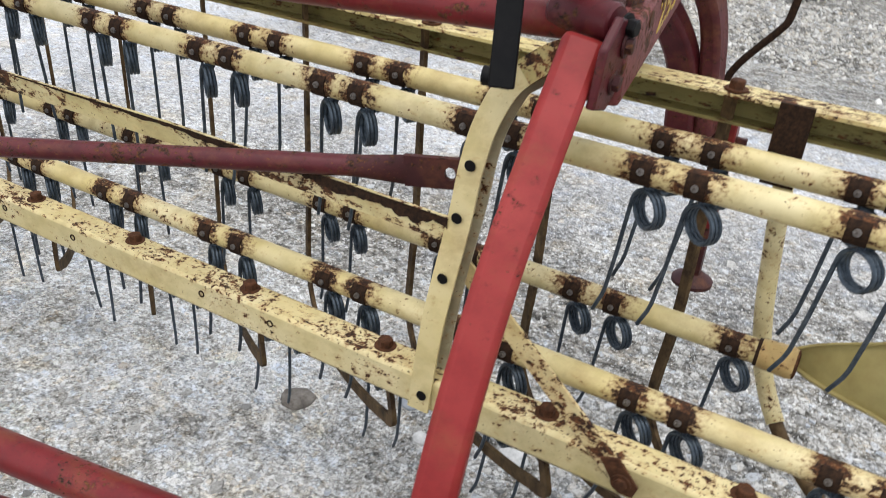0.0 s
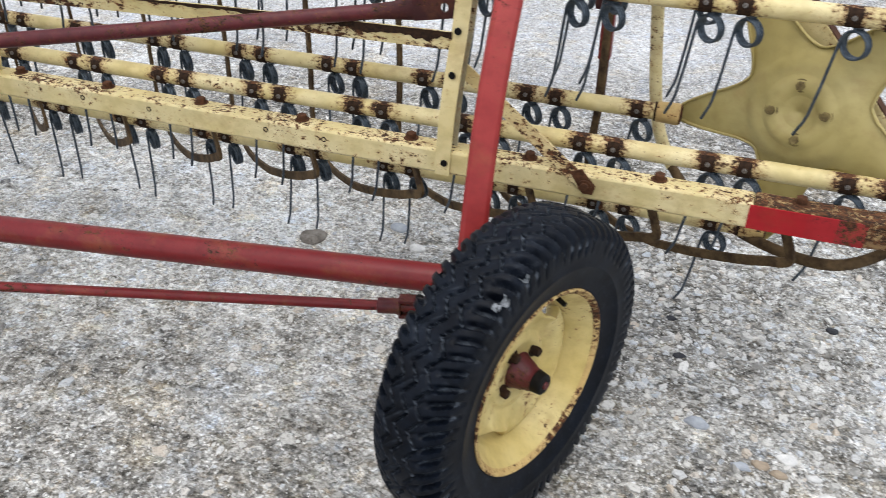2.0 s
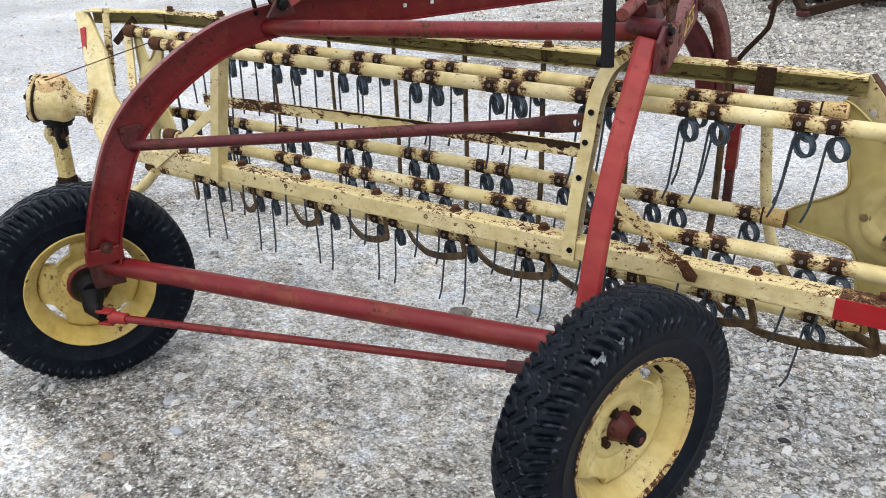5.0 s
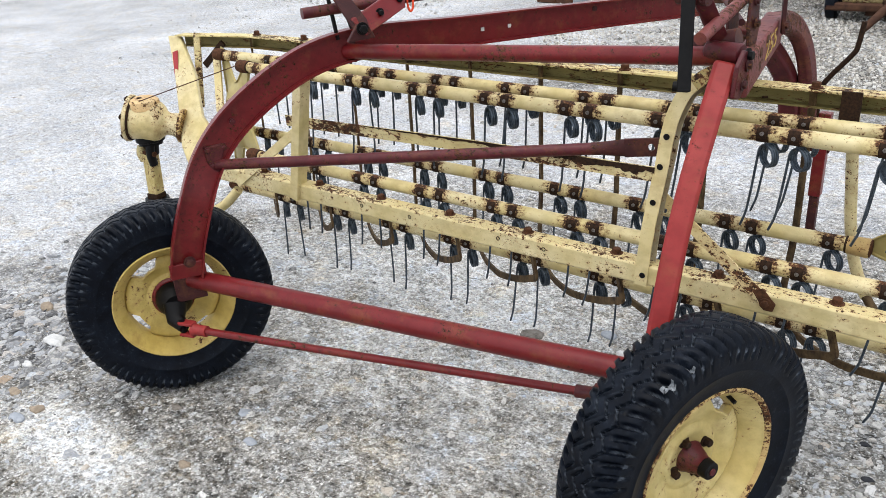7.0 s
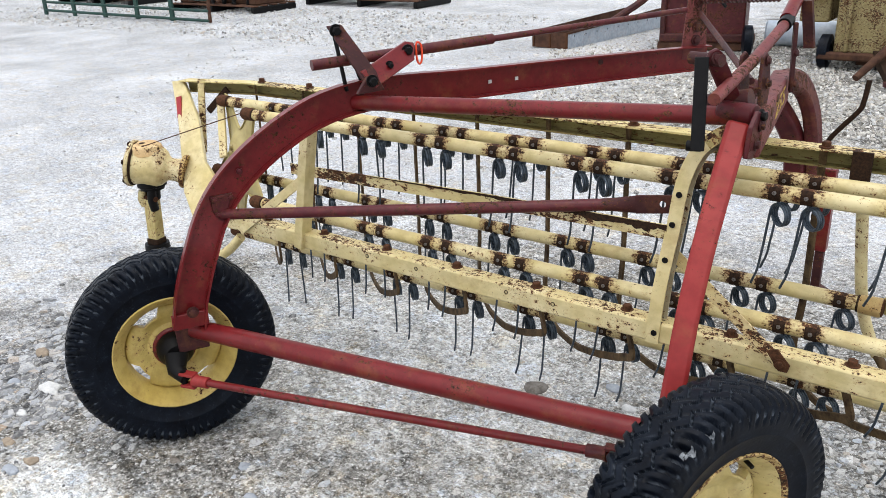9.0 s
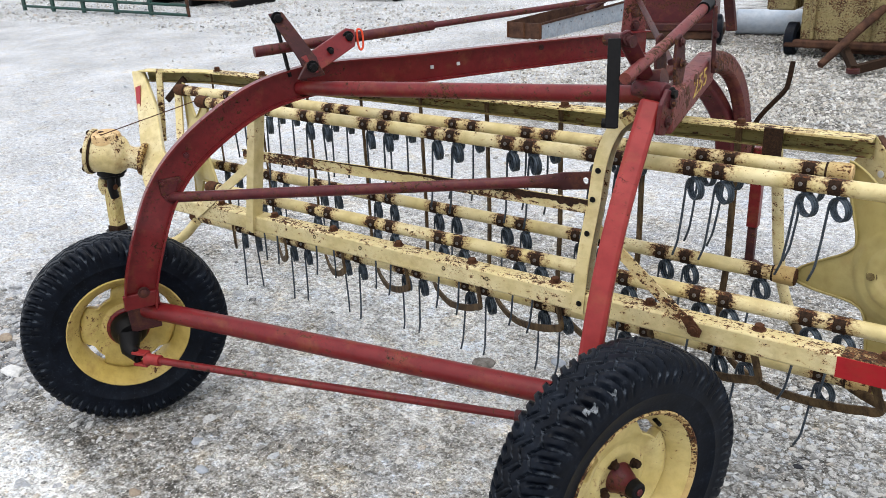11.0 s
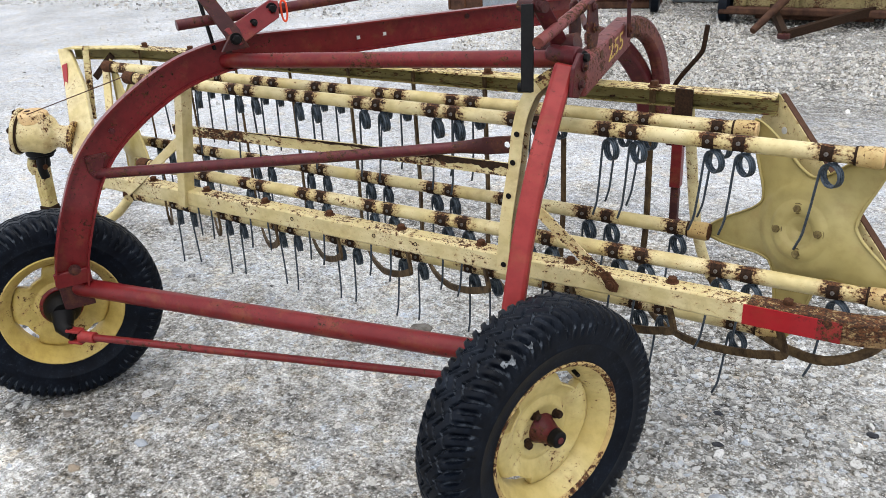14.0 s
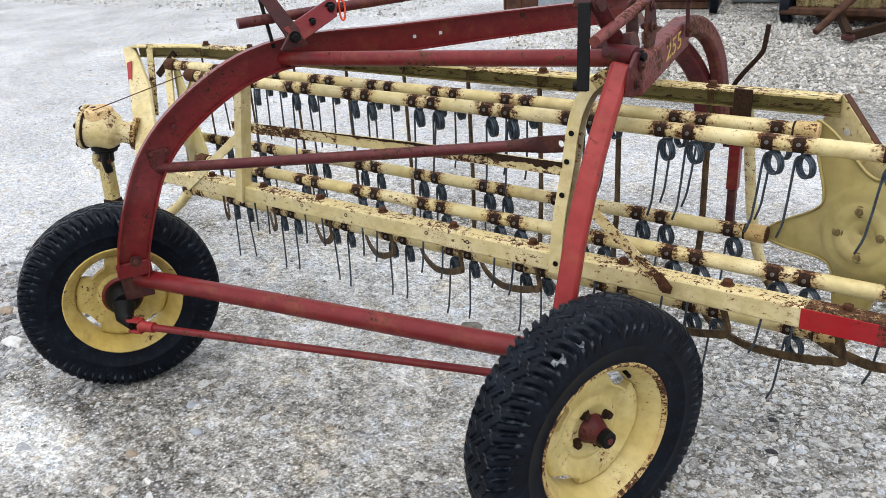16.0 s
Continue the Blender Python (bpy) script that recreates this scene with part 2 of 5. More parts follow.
def gravel_ground():
    """Trodden limestone: chalky fines, angular chips that tilt the light, coarse stone beside the basket's free end."""
    m, nt, b = nodes_of("limestone_gravel")
    co = coords(nt)
    sepw = nt.nodes.new("ShaderNodeSeparateXYZ")
    nt.links.new(co, sepw.inputs[0])
    px, py = sepw.outputs[0], sepw.outputs[1]

    def mul(a, c):
        return maths(nt, 'MULTIPLY', a, c)

    def plus(a, c):
        return maths(nt, 'ADD', a, c)

    def centred(a, c):
        return mul(maths(nt, 'SUBTRACT', a, 0.5), c)

    def stretched(sx, sy, turn):
        q = nt.nodes.new("ShaderNodeMapping")
        q.inputs["Scale"].default_value = (sx, sy, 1.0)
        q.inputs["Rotation"].default_value = (0, 0, turn)
        nt.links.new(co, q.inputs[0])
        return q.outputs[0]

    patch = noise_tex(nt, co, 1.1, 3.0, 0.5)
    patch2 = noise_tex(nt, co, 4.2, 4.0, 0.55)
    n1 = noise_tex(nt, stretched(1.0, 1.9, 0.35), 9.0, 6.0, 0.62)
    smear = noise_tex(nt, stretched(1.0, 2.0, -0.45), 16.0, 5.0, 0.6)
    n2 = noise_tex(nt, co, 38.0, 5.0, 0.7)
    n3 = noise_tex(nt, co, 100.0, 3.0, 0.6)

    def blob(x, y, sx, sy, lo, hi):
        """1 inside a ragged oval round (x, y), falling to 0."""
        bx, by = mul(maths(nt, 'SUBTRACT', px, x), 1.0 / sx), mul(maths(nt, 'SUBTRACT', py, y), 1.0 / sy)
        r = maths(nt, 'SQRT', plus(mul(bx, bx), mul(by, by)))
        return ramp(nt, mul(plus(r, centred(patch2, 1.6)), 0.4), [(lo, grey(1)), (hi, grey(0))])

    # chalky trodden ovals under and beside the machine, dirtier ground between the wheels
    chalk = maths(nt, 'MAXIMUM', blob(-1.0, 0.15, 1.5, 0.75, 0.24, 0.55), mul(blob(-1.42, -0.97, 0.36, 0.14, 0.18, 0.52), 1.9))
    chalk = maths(nt, 'MAXIMUM', chalk, mul(blob(1.55, 0.25, 1.0, 0.75, 0.20, 0.55), 0.45))
    chalk = maths(nt, 'SUBTRACT', chalk, mul(maths(nt, 'MAXIMUM', blob(-0.25, -0.50, 0.85, 0.42, 0.24, 0.60), maths(nt, 'MAXIMUM', blob(-2.25, -0.52, 0.60, 0.42, 0.24, 0.50), mul(blob(-1.35, -0.72, 0.45, 0.14, 0.24, 0.50), 0.7))), 0.42))
    coarse = maths(nt, 'MAXIMUM', blob(0.55, 0.35, 0.75, 0.62, 0.25, 0.55), blob(-2.3, -0.45, 0.55, 0.5, 0.2, 0.5))
    far = plus(mul(maths(nt, 'SUBTRACT', py, 4.35), 0.9), centred(patch2, 2.4))
    yard = maths(nt, 'MULTIPLY', ramp(nt, far, [(0.0, grey(0)), (0.8, grey(1))]), ramp(nt, plus(mul(px, 0.2), plus(mul(py, 0.05), centred(patch, 1.0))), [(-0.0, grey(0.25)), (0.35, grey(1))]))
    coarse = maths(nt, 'MAXIMUM', coarse, yard)
    v = plus(mul(n1, 0.23), plus(mul(smear, 0.12), plus(mul(n2, 0.38), mul(n3, 0.27))))
    v = centred(v, 4.5)
    v = plus(v, plus(centred(patch, 0.9), centred(patch2, 1.1)))
    v = plus(v, plus(mul(chalk, 0.34), 0.365))
    col = ramp(nt, v, [(0.0, (0.075, 0.071, 0.064)), (0.20, (0.215, 0.205, 0.186)), (0.36, (0.34, 0.328, 0.303)), (0.52, (0.475, 0.463, 0.436)), (0.68, (0.63, 0.62, 0.593)), (0.92, (0.86, 0.855, 0.84))])
    # the driven way behind the machine is packed with pale bluish dust
    d = maths(nt, 'ABSOLUTE', maths(nt, 'SUBTRACT', plus(py, mul(px, -0.12)), 2.75))
    d = mul(plus(d, mul(patch2, 2.0)), 0.25)
    left = plus(mul(maths(nt, 'SUBTRACT', -2.1, px), 0.4), centred(patch2, 1.1))
    packed = maths(nt, 'MAXIMUM', ramp(nt, d, [(0.30, grey(0.8)), (0.58, grey(0))]), ramp(nt, left, [(0.0, grey(0)), (0.45, grey(0.85))]))
    dust = ramp(nt, plus(mul(patch, 0.3), plus(mul(smear, 0.15), plus(mul(n2, 0.32), mul(n3, 0.23)))), [(0.34, (0.24, 0.243, 0.25)), (0.42, (0.48, 0.487, 0.50)), (0.50, (0.64, 0.647, 0.665)), (0.60, (0.83, 0.838, 0.86))])
    col = mixc(nt, packed, col, dust)
    # bluish, tan and mossy stains in the fines
    for scale, lo, most, tint in ((7.0, 0.52, 0.6, (0.90, 0.97, 1.09)), (19.0, 0.56, 0.7, (0.86, 0.95, 1.08)), (5.3, 0.54, 0.7, (1.08, 0.98, 0.82)), (24.0, 0.58, 0.8, (1.05, 0.93, 0.76)), (11.0, 0.60, 0.6, (0.93, 0.96, 0.82))):
        col = mixc(nt, ramp(nt, noise_tex(nt, co, scale, 5.0, 0.65), [(lo, grey(0)), (lo + 0.12, grey(most))]), col, tint, 'MULTIPLY')
    # angular chips at three sizes, each a tilted facet with its own tone
    height = mul(v, 0.0035)
    for scale, warp_by, tilt, tone, share in ((21.0, 0.024, 0.35, 0.35, 0.12), (50.0, 0.012, 0.55, 0.45, 0.28), (95.0, 0.006, 0.80, 0.60, 0.58)):
        where = stretched(1.0, 1.45, scale * 0.7)
        warp = add(nt, "ShaderNodeTexNoise", Scale=scale * 1.3, Detail=2.0)
        nt.links.new(where, warp.inputs["Vector"])
        mixv = nt.nodes.new("ShaderNodeMix")
        mixv.data_type = 'VECTOR'
        mixv.inputs[0].default_value = warp_by
        nt.links.new(where, mixv.inputs[4])
        nt.links.new(warp.outputs["Color"], mixv.inputs[5])
        vor, edge = nt.nodes.new("ShaderNodeTexVoronoi"), nt.nodes.new("ShaderNodeTexVoronoi")
        edge.feature = 'DISTANCE_TO_EDGE'
        for q in (vor, edge):
            q.inputs["Scale"].default_value = scale
            nt.links.new(mixv.outputs[1], q.inputs["Vector"])
        rnd = nt.nodes.new("ShaderNodeSeparateColor")
        nt.links.new(vor.outputs["Color"], rnd.inputs[0])
        off = nt.nodes.new("ShaderNodeVectorMath")
        off.operation = 'SUBTRACT'
        nt.links.new(mixv.outputs[1], off.inputs[0])
        nt.links.new(vor.outputs["Position"], off.inputs[1])
        loc = nt.nodes.new("ShaderNodeSeparateXYZ")
        nt.links.new(off.outputs[0], loc.inputs[0])
        facet = plus(mul(loc.outputs[0], centred(rnd.outputs[0], 2 * tilt)), mul(loc.outputs[1], centred(rnd.outputs[1], 2 * tilt)))
        body = ramp(nt, edge.outputs["Distance"], [(0.01, grey(0)), (0.09, grey(1))])
        pick = ramp(nt, plus(rnd.outputs[2], plus(mul(coarse, 0.20), mul(packed, -0.15))), [(1.0 - share, grey(0)), (1.04 - share, grey(1))])
        c = ramp(nt, rnd.outputs[1], [(0.0, grey(0.50)), (0.25, (0.74, 0.73, 0.71)), (0.5, (0.98, 0.97, 0.95)), (0.68, (0.80, 0.86, 0.93)), (0.80, (1.20, 1.19, 1.16)), (0.92, (0.92, 0.80, 0.66)), (1.0, (1.34, 1.33, 1.30))])
        # dark rims paint the shadow at the chips' edges
        c = mixc(nt, body, (0.30, 0.29, 0.27), c)
        col = mixc(nt, mul(pick, tone), col, c, 'MULTIPLY')
        lift = plus(facet, mul(body, 0.10 / scale))
        height = plus(height, mul(lift, mul(pick, 0.9)))
    # crisp dark grit, the flakes' small shadows painted in with it, and white crumbs
    thick = plus(0.30, mul(ramp(nt, noise_tex(nt, co, 12.0, 4.0, 0.6), [(0.40, grey(0)), (0.62, grey(1))]), 0.5))
    for scale, lo, hi in ((58.0, 0.37, 0.41), (115.0, 0.385, 0.43)):
        speck = ramp(nt, noise_tex(nt, stretched(1.0, 1.25, scale), scale, 3.0, 0.6), [(lo, grey(0.72)), (hi, grey(0))])
        col = mixc(nt, mul(speck, thick), col, (0.085, 0.080, 0.070))
    crumb = ramp(nt, noise_tex(nt, stretched(1.2, 1.0, 1.1), 80.0, 3.0, 0.6), [(0.59, grey(0)), (0.65, grey(0.8))])
    col = mixc(nt, crumb, col, (0.82, 0.815, 0.79))
    nt.links.new(col, b.inputs["Base Color"])
    b.inputs["Roughness"].default_value = 0.85
    b.inputs["Specular IOR Level"].default_value = 0.2
    bump(nt, b, plus(height, mul(n3, 0.0024)), 1.0, 1.0)
    return m


GROUND = gravel_ground()


def stone_mat(name, stops):
    """Broken limestone, each piece its own tone, dusted with the fines it lies in."""
    m, nt, b = nodes_of(name)
    co = coords(nt)
    geo = nt.nodes.new("ShaderNodeNewGeometry")
    c = ramp(nt, geo.outputs["Random Per Island"], stops)
    f = noise_tex(nt, co, 120.0, 5.0, 0.75)
    g = noise_tex(nt, co, 45.0, 5.0, 0.7)
    c = mixc(nt, ramp(nt, g, [(0.48, grey(0)), (0.64, grey(0.6))]), c, (0.60, 0.585, 0.55))
    c = mixc(nt, ramp(nt, f, [(0.36, grey(0.7)), (0.50, grey(0))]), c, (0.17, 0.163, 0.148))
    nt.links.new(c, b.inputs["Base Color"])
    b.inputs["Roughness"].default_value = 0.8
    b.inputs["Specular IOR Level"].default_value = 0.2
    bump(nt, b, maths(nt, 'ADD', f, g), 0.6, 0.004)
    return m


STONE = stone_mat("limestone_pieces", [(0.0, (0.07, 0.07, 0.072)), (0.06, (0.26, 0.255, 0.24)), (0.25, (0.44, 0.43, 0.405)), (0.52, (0.58, 0.57, 0.545)), (0.70, (0.45, 0.485, 0.53)), (0.84, (0.62, 0.61, 0.59)), (0.91, (0.47, 0.40, 0.32)), (0.95, (0.62, 0.61, 0.59)), (1.0, (0.76, 0.755, 0.735))])
STONE_SLATE = stone_mat("blue_grey_pieces", [(0.0, (0.045, 0.046, 0.05)), (0.25, (0.17, 0.172, 0.178)), (0.5, (0.27, 0.28, 0.295)), (0.75, (0.37, 0.385, 0.41)), (0.9, (0.46, 0.46, 0.46)), (0.96, (0.36, 0.27, 0.19)), (1.0, (0.55, 0.55, 0.55))])
STONE_FAR = stone_mat("cream_limestone_pieces", [(0.0, (0.04, 0.036, 0.03)), (0.10, (0.22, 0.20, 0.165)), (0.28, (0.48, 0.455, 0.40)), (0.55, (0.68, 0.655, 0.60)), (0.72, (0.54, 0.55, 0.56)), (0.86, (0.50, 0.43, 0.33)), (0.93, (0.76, 0.74, 0.70)), (1.0, (0.86, 0.84, 0.80))])


# ---- mesh building ----
class Geo:
    """Collects vertices and faces of one part."""

    def __init__(self):
        self.v, self.f = [], []

    def add(self, verts, faces):
        n = len(self.v)
        self.v += [tuple(p) for p in verts]
        self.f += [tuple(i + n for i in f) for f in faces]
        return self

    def sweep(self, path, profile, up=(0, 0, 1), closed=False, caps=True):
        """Sweeps a profile of (side, up) points along a path."""
        path = [Vector(p) for p in path]
        rings = []
        for i, p in enumerate(path):
            a, c = path[max(i - 1, 0)], path[min(i + 1, len(path) - 1)]
            d = (c - a).normalized()
            side = d.cross(Vector(up))
            side = side.normalized() if side.length > 1e-4 else d.cross(Vector((1, 0.01, 0))).normalized()
            w = side.cross(d).normalized()
            rings.append([p + side * s + w * t for s, t in profile])
        k = len(profile)
        verts = [q for r in rings for q in r]
        faces = []
        for i in range(len(path) - 1):
            for j in range(k):
                a, b = i * k + j, i * k + (j + 1) % k
                faces.append((a, b, b + k, a + k))
        if caps:
            faces.append(tuple(range(k))[::-1])
            faces.append(tuple(range(len(verts) - k, len(verts))))
        return self.add(verts, faces)

    def tube(self, path, r, n=12, up=(0.13, 0.21, 1.0)):
        """A round rod along a path; r may be a list."""
        path = [Vector(p) for p in path]
        rs = r if isinstance(r, (list, tuple)) else [r] * len(path)
        verts, prev = [], Vector(up)
        for i, p in enumerate(path):
            d = (path[min(i + 1, len(path) - 1)] - path[max(i - 1, 0)]).normalized()
            s = d.cross(prev)
            s = s.normalized() if s.length > 1e-4 else d.orthogonal().normalized()
            prev = s.cross(d).normalized()
            for j in range(n):
                a = 2 * math.pi * j / n
                verts.append(p + rs[i] * (math.cos(a) * s + math.sin(a) * prev))
        faces = []
        for i in range(len(path) - 1):
            for j in range(n):
                a, b = i * n + j, i * n + (j + 1) % n
                faces.append((a, b, b + n, a + n))
        faces.append(tuple(range(n))[::-1])
        faces.append(tuple(range(len(verts) - n, len(verts))))
        return self.add(verts, faces)

    def bar(self, p, q, w, h, up=(0, 0, 1)):
        """A straight flat or square bar of width w and height h."""
        return self.sweep([p, q], [(-w / 2, -h / 2), (w / 2, -h / 2), (w / 2, h / 2), (-w / 2, h / 2)], up)

    def lathe(self, profile, m=Matrix(), n=48, closed=False):
        """Turns a profile of (along, radius) round the local X axis of m."""
        verts, faces, k = [], [], len(profile)
        for j in range(n):
            a = 2 * math.pi * j / n
            for x, r in profile:
                verts.append(m @ Vector((x, r * math.cos(a), r * math.sin(a))))
        for j in range(n):
            for i in range(k - (0 if closed else 1)):
                i2, j2 = (i + 1) % k, (j + 1) % n
                faces.append((j * k + i, j * k + i2, j2 * k + i2, j2 * k + i))
        return self.add(verts, faces)

    def plate(self, pts, thick, normal):
        """A flat plate with an outline of points in space."""
        n = Vector(normal).normalized() * thick / 2
        a = [Vector(p) + n for p in pts]
        b = [Vector(p) - n for p in pts]
        k = len(pts)
        return self.add(a + b, [tuple(range(k)), tuple(range(k, 2 * k))[::-1]] + [(i, i + k, (i + 1) % k + k, (i + 1) % k) for i in range(k)])

    def hexbolt(self, p, axis, r=0.011, h=0.010, washer=True):
        """A washer and a hexagon head standing on p along axis."""
        m = Matrix.Translation(p) @ Vector(axis).to_track_quat('X', 'Z').to_matrix().to_4x4()
        if washer:
            self.lathe([(0, 0), (0, r * 1.5), (0.003, r * 1.5), (0.003, 0)], m, 12)
        return self.lathe([(0.002, 0), (0.002, r), (h * 0.9, r), (h, r * 0.8), (h, 0)], m, 6)

    def ob(self, name, mat, parent=None, label="", smooth=35, bevel=0.0, kind=""):
        me = bpy.data.meshes.new(name)
        me.from_pydata(self.v, [], self.f)
        if smooth:
            me.polygons.foreach_set("use_smooth", [True] * len(me.polygons))
            me.set_sharp_from_angle(angle=radians(smooth))
        me.materials.append(mat)
        me.update()
        o = new(name, me)
        if parent is not None:
            o.parent = parent
        if bevel:
            md = o.modifiers.new("bevel", 'BEVEL')
            md.width, md.segments, md.limit_method, md.angle_limit = bevel, 2, 'ANGLE', radians(40)
        return tagged(o, label=label, kind=kind)


def box_profile(w, h):
    return [(-w / 2, -h / 2), (w / 2, -h / 2), (w / 2, h / 2), (-w / 2, h / 2)]


def smooth_path(pts, n=6):
    """A Catmull-Rom curve through points."""
    pts = [Vector(p) for p in pts]
    ext = [2 * pts[0] - pts[1]] + pts + [2 * pts[-1] - pts[-2]]
    out = []
    for i in range(1, len(ext) - 2):
        a, b, c, d = ext[i - 1:i + 3]
        for j in range(n):
            t = j / n
            out.append(0.5 * ((2 * b) + (c - a) * t + (2 * a - 5 * b + 4 * c - d) * t * t + (3 * b - a - 3 * c + d) * t ** 3))
    return out + [pts[-1]]

# ---- ground ----

def ground_height(x, y):
    p = Vector((x * 0.9, y * 0.9, 0.0))
    return 0.012 * noise.noise(p) + 0.007 * noise.noise(p * 4.0) - 0.006


def build_ground():
    """One sheet: fine near the machine, coarse towards the horizon."""
    def axis(lo, hi, step):
        near = [lo + i * step for i in range(int((hi - lo) / step) + 1)]
        far = [1.0, 2.5, 6, 14, 30, 70, 180, 500, 1500]
        return [lo - d for d in reversed(far)] + near + [hi + d for d in far]
    xs, ys = axis(-5.0, 4.0, 0.06), axis(-2.6, 5.2, 0.06)
    nx = len(xs)
    verts = [(x, y, ground_height(x, y) if abs(x) < 40 and abs(y) < 40 else -0.006) for y in ys for x in xs]
    faces = [(j * nx + i, j * nx + i + 1, (j + 1) * nx + i + 1, (j + 1) * nx + i) for j in range(len(ys) - 1) for i in range(nx - 1)]
    g = Geo().add(verts, faces).ob("ground", GROUND, smooth=180)
    return tagged(g, label="pale compacted limestone gravel yard with dusty patches", category="ground", kind="structure")


build_ground()


def scatter_stones(name, count, area, sizes, seed, label, sunk=0.35, flat=1.0, mat=STONE):
    """Many small broken stones as one mesh: a ragged five- to seven-sided foot, a smaller tilted top."""
    r = random.Random(seed)
    V, F = [], []
    for _ in range(count):
        x, y = area(r)
        s = sizes[0] + (sizes[1] - sizes[0]) * r.random() ** 3
        z, n, k = ground_height(x, y), r.choice((4, 5, 5, 6)), len(V)
        a0, wide, tall = r.uniform(0, 6.28), r.uniform(.5, .95), flat * s * r.uniform(.45, 1.0)
        tx, ty, top = r.uniform(-.45, .45), r.uniform(-.45, .45), r.uniform(.45, .85)
        ca, sa = math.cos(a0), math.sin(a0)
        ring = []
        for i in range(n):
            a = 6.2832 * (i + r.uniform(-.28, .28)) / n
            q = s * r.uniform(.75, 1.2)
            u, w = q * math.cos(a), q * wide * math.sin(a)
            ring.append((u * ca - w * sa, u * sa + w * ca))
        ox, oy = r.uniform(-.2, .2) * s, r.uniform(-.2, .2) * s
        for u, w in ring:
            V.append((x + u, y + w, z - tall * sunk))
        for u, w in ring:
            V.append((x + ox + u * top, y + oy + w * top, z + tall * (1 - sunk) + flat * (tx * u + ty * w)))
        F += [(k + i, k + (i + 1) % n, k + n + (i + 1) % n, k + n + i) for i in range(n)]
        F.append(tuple(k + n + i for i in range(n)))
    o = Geo().add(V, F).ob(name, mat, smooth=0)
    return tagged(o, label=label, category="gravel", kind="stuff")


# ---- the rake ----
rake = new("hay_rake")
tagged(rake, label="old hay rake, red frame and rusty yellow basket, on gravel", category="hay rake")

U = Vector((0.909, -0.417, 0)).normalized()
V = Vector((0.05, 0.104, 1.0)).normalized()
N = V.cross(U).normalized()          # points back, away from the near side
REEL = Vector((0.840, 0.220, 0.719))
R_REEL, SPAN = 0.295, 2.72
ARMS = [54, 128, 198, -18, 270]      # front top, back top, back low, front low, bottom


def arm_tip(deg):
    a = radians(deg)
    return REEL + R_REEL * (math.cos(a) * U + math.sin(a) * V)


# front beam: folded box section that bends round the nose at its free end
def front_beam():
    y0, z0 = -0.006, 0.582
    path = [(-1.80, y0, z0), (-1.0, y0, z0), (0.0, y0, z0), (0.78, y0, z0)]
    nose = [(1.0, y0, z0), (1.06, 0.002, z0 + .001), (1.105, 0.022, z0 + .002), (1.128, 0.052, z0 + .004), (1.122, 0.085, z0 + .006), (1.10, 0.105, z0 + 0.008)]
    prof = box_profile(0.058, 0.062)
    beam = Geo().sweep(path, prof).ob("front_beam", YELLOW_WORN, rake, "rust-chipped pale yellow box beam", bevel=0.007)
    Geo().sweep(path[-1:] + smooth_path(nose, 5), prof).ob("beam_nose", NOSE_RUST, beam, "scraped and rusted bend of the beam", bevel=0.007)
    for x0, x1, mat, lab in ((0.772, 0.885, RED_STRIPE, "red reflective tape band"), (0.885, 0.945, TAPE_RUBBED, "rubbed stretch of the tape"), (0.945, 1.0, TAPE_WORN, "scraped dark end of the tape")):
        Geo().plate([(x0, y0 - 0.0305, z0 - 0.028), (x1, y0 - 0.0305, z0 - 0.028), (x1, y0 - 0.0305, z0 + 0.027), (x0, y0 - 0.0305, z0 + 0.027)], 0.0035, (0, 1, 0)).ob("red_tape", mat, beam, lab)
    for i in range(-6, 4):
        x = 0.29 * i
        Geo().hexbolt((x, 0.0, 0.611), (0, 0, 1), 0.0125, 0.017).ob("bolt", RUST_BOLT, beam)
    for x in (-1.25, -0.93, -0.72, -0.375, -0.215):
        Geo().lathe([(0, 0.0045), (0, 0.0068), (0.0016, 0.0068), (0.0016, 0.0045)], Matrix.Translation((x, -0.035, 0.588)) @ Vector((0, -1, 0)).to_track_quat('X', 'Z').to_matrix().to_4x4(), 12).ob("eyelet", RUST, beam)
    return beam


front_beam()


BEAM_TOP = 1.030                     # height of the rear beam's upper face


def rear_beam():
    prof = [(-0.030, -0.006), (0.030, -0.006), (0.030, 0.0), (-0.030, 0.0)]
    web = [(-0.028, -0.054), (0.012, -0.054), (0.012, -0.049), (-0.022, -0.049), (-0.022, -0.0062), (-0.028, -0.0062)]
    beam = Geo().sweep([(-2.38, 0.40, BEAM_TOP - 0.03), (-1.9, 0.40, BEAM_TOP - 0.004), (-0.9, 0.40, BEAM_TOP), (0.72, 0.40, BEAM_TOP)], prof).ob("rear_beam", REAR_PAINT, rake, "yellow channel-iron beam with rusty edges", smooth=0)
    Geo().sweep([(-2.38, 0.40, BEAM_TOP - 0.03), (-1.9, 0.40, BEAM_TOP - 0.004), (-0.9, 0.40, BEAM_TOP), (0.72, 0.40, BEAM_TOP)], web).ob("beam_web", WEB_PAINT, beam, "grimy olive web, the flange's shade painted in", smooth=0)
    for i in range(9):
        x = 0.378 - 0.2775 * i
        Geo().hexbolt((x, 0.392, BEAM_TOP + 0.001), (0, 0, 1), 0.0125, 0.017).ob("bolt", RUST_BOLT, beam)
    Geo().bar((0.475, 0.366, 1.036), (0.475, 0.366, 0.905), 0.05, 0.008, (0, 1, 0)).ob("bracket", RUST, beam, "rusted hanging bracket")
    return beam


rear_beam()


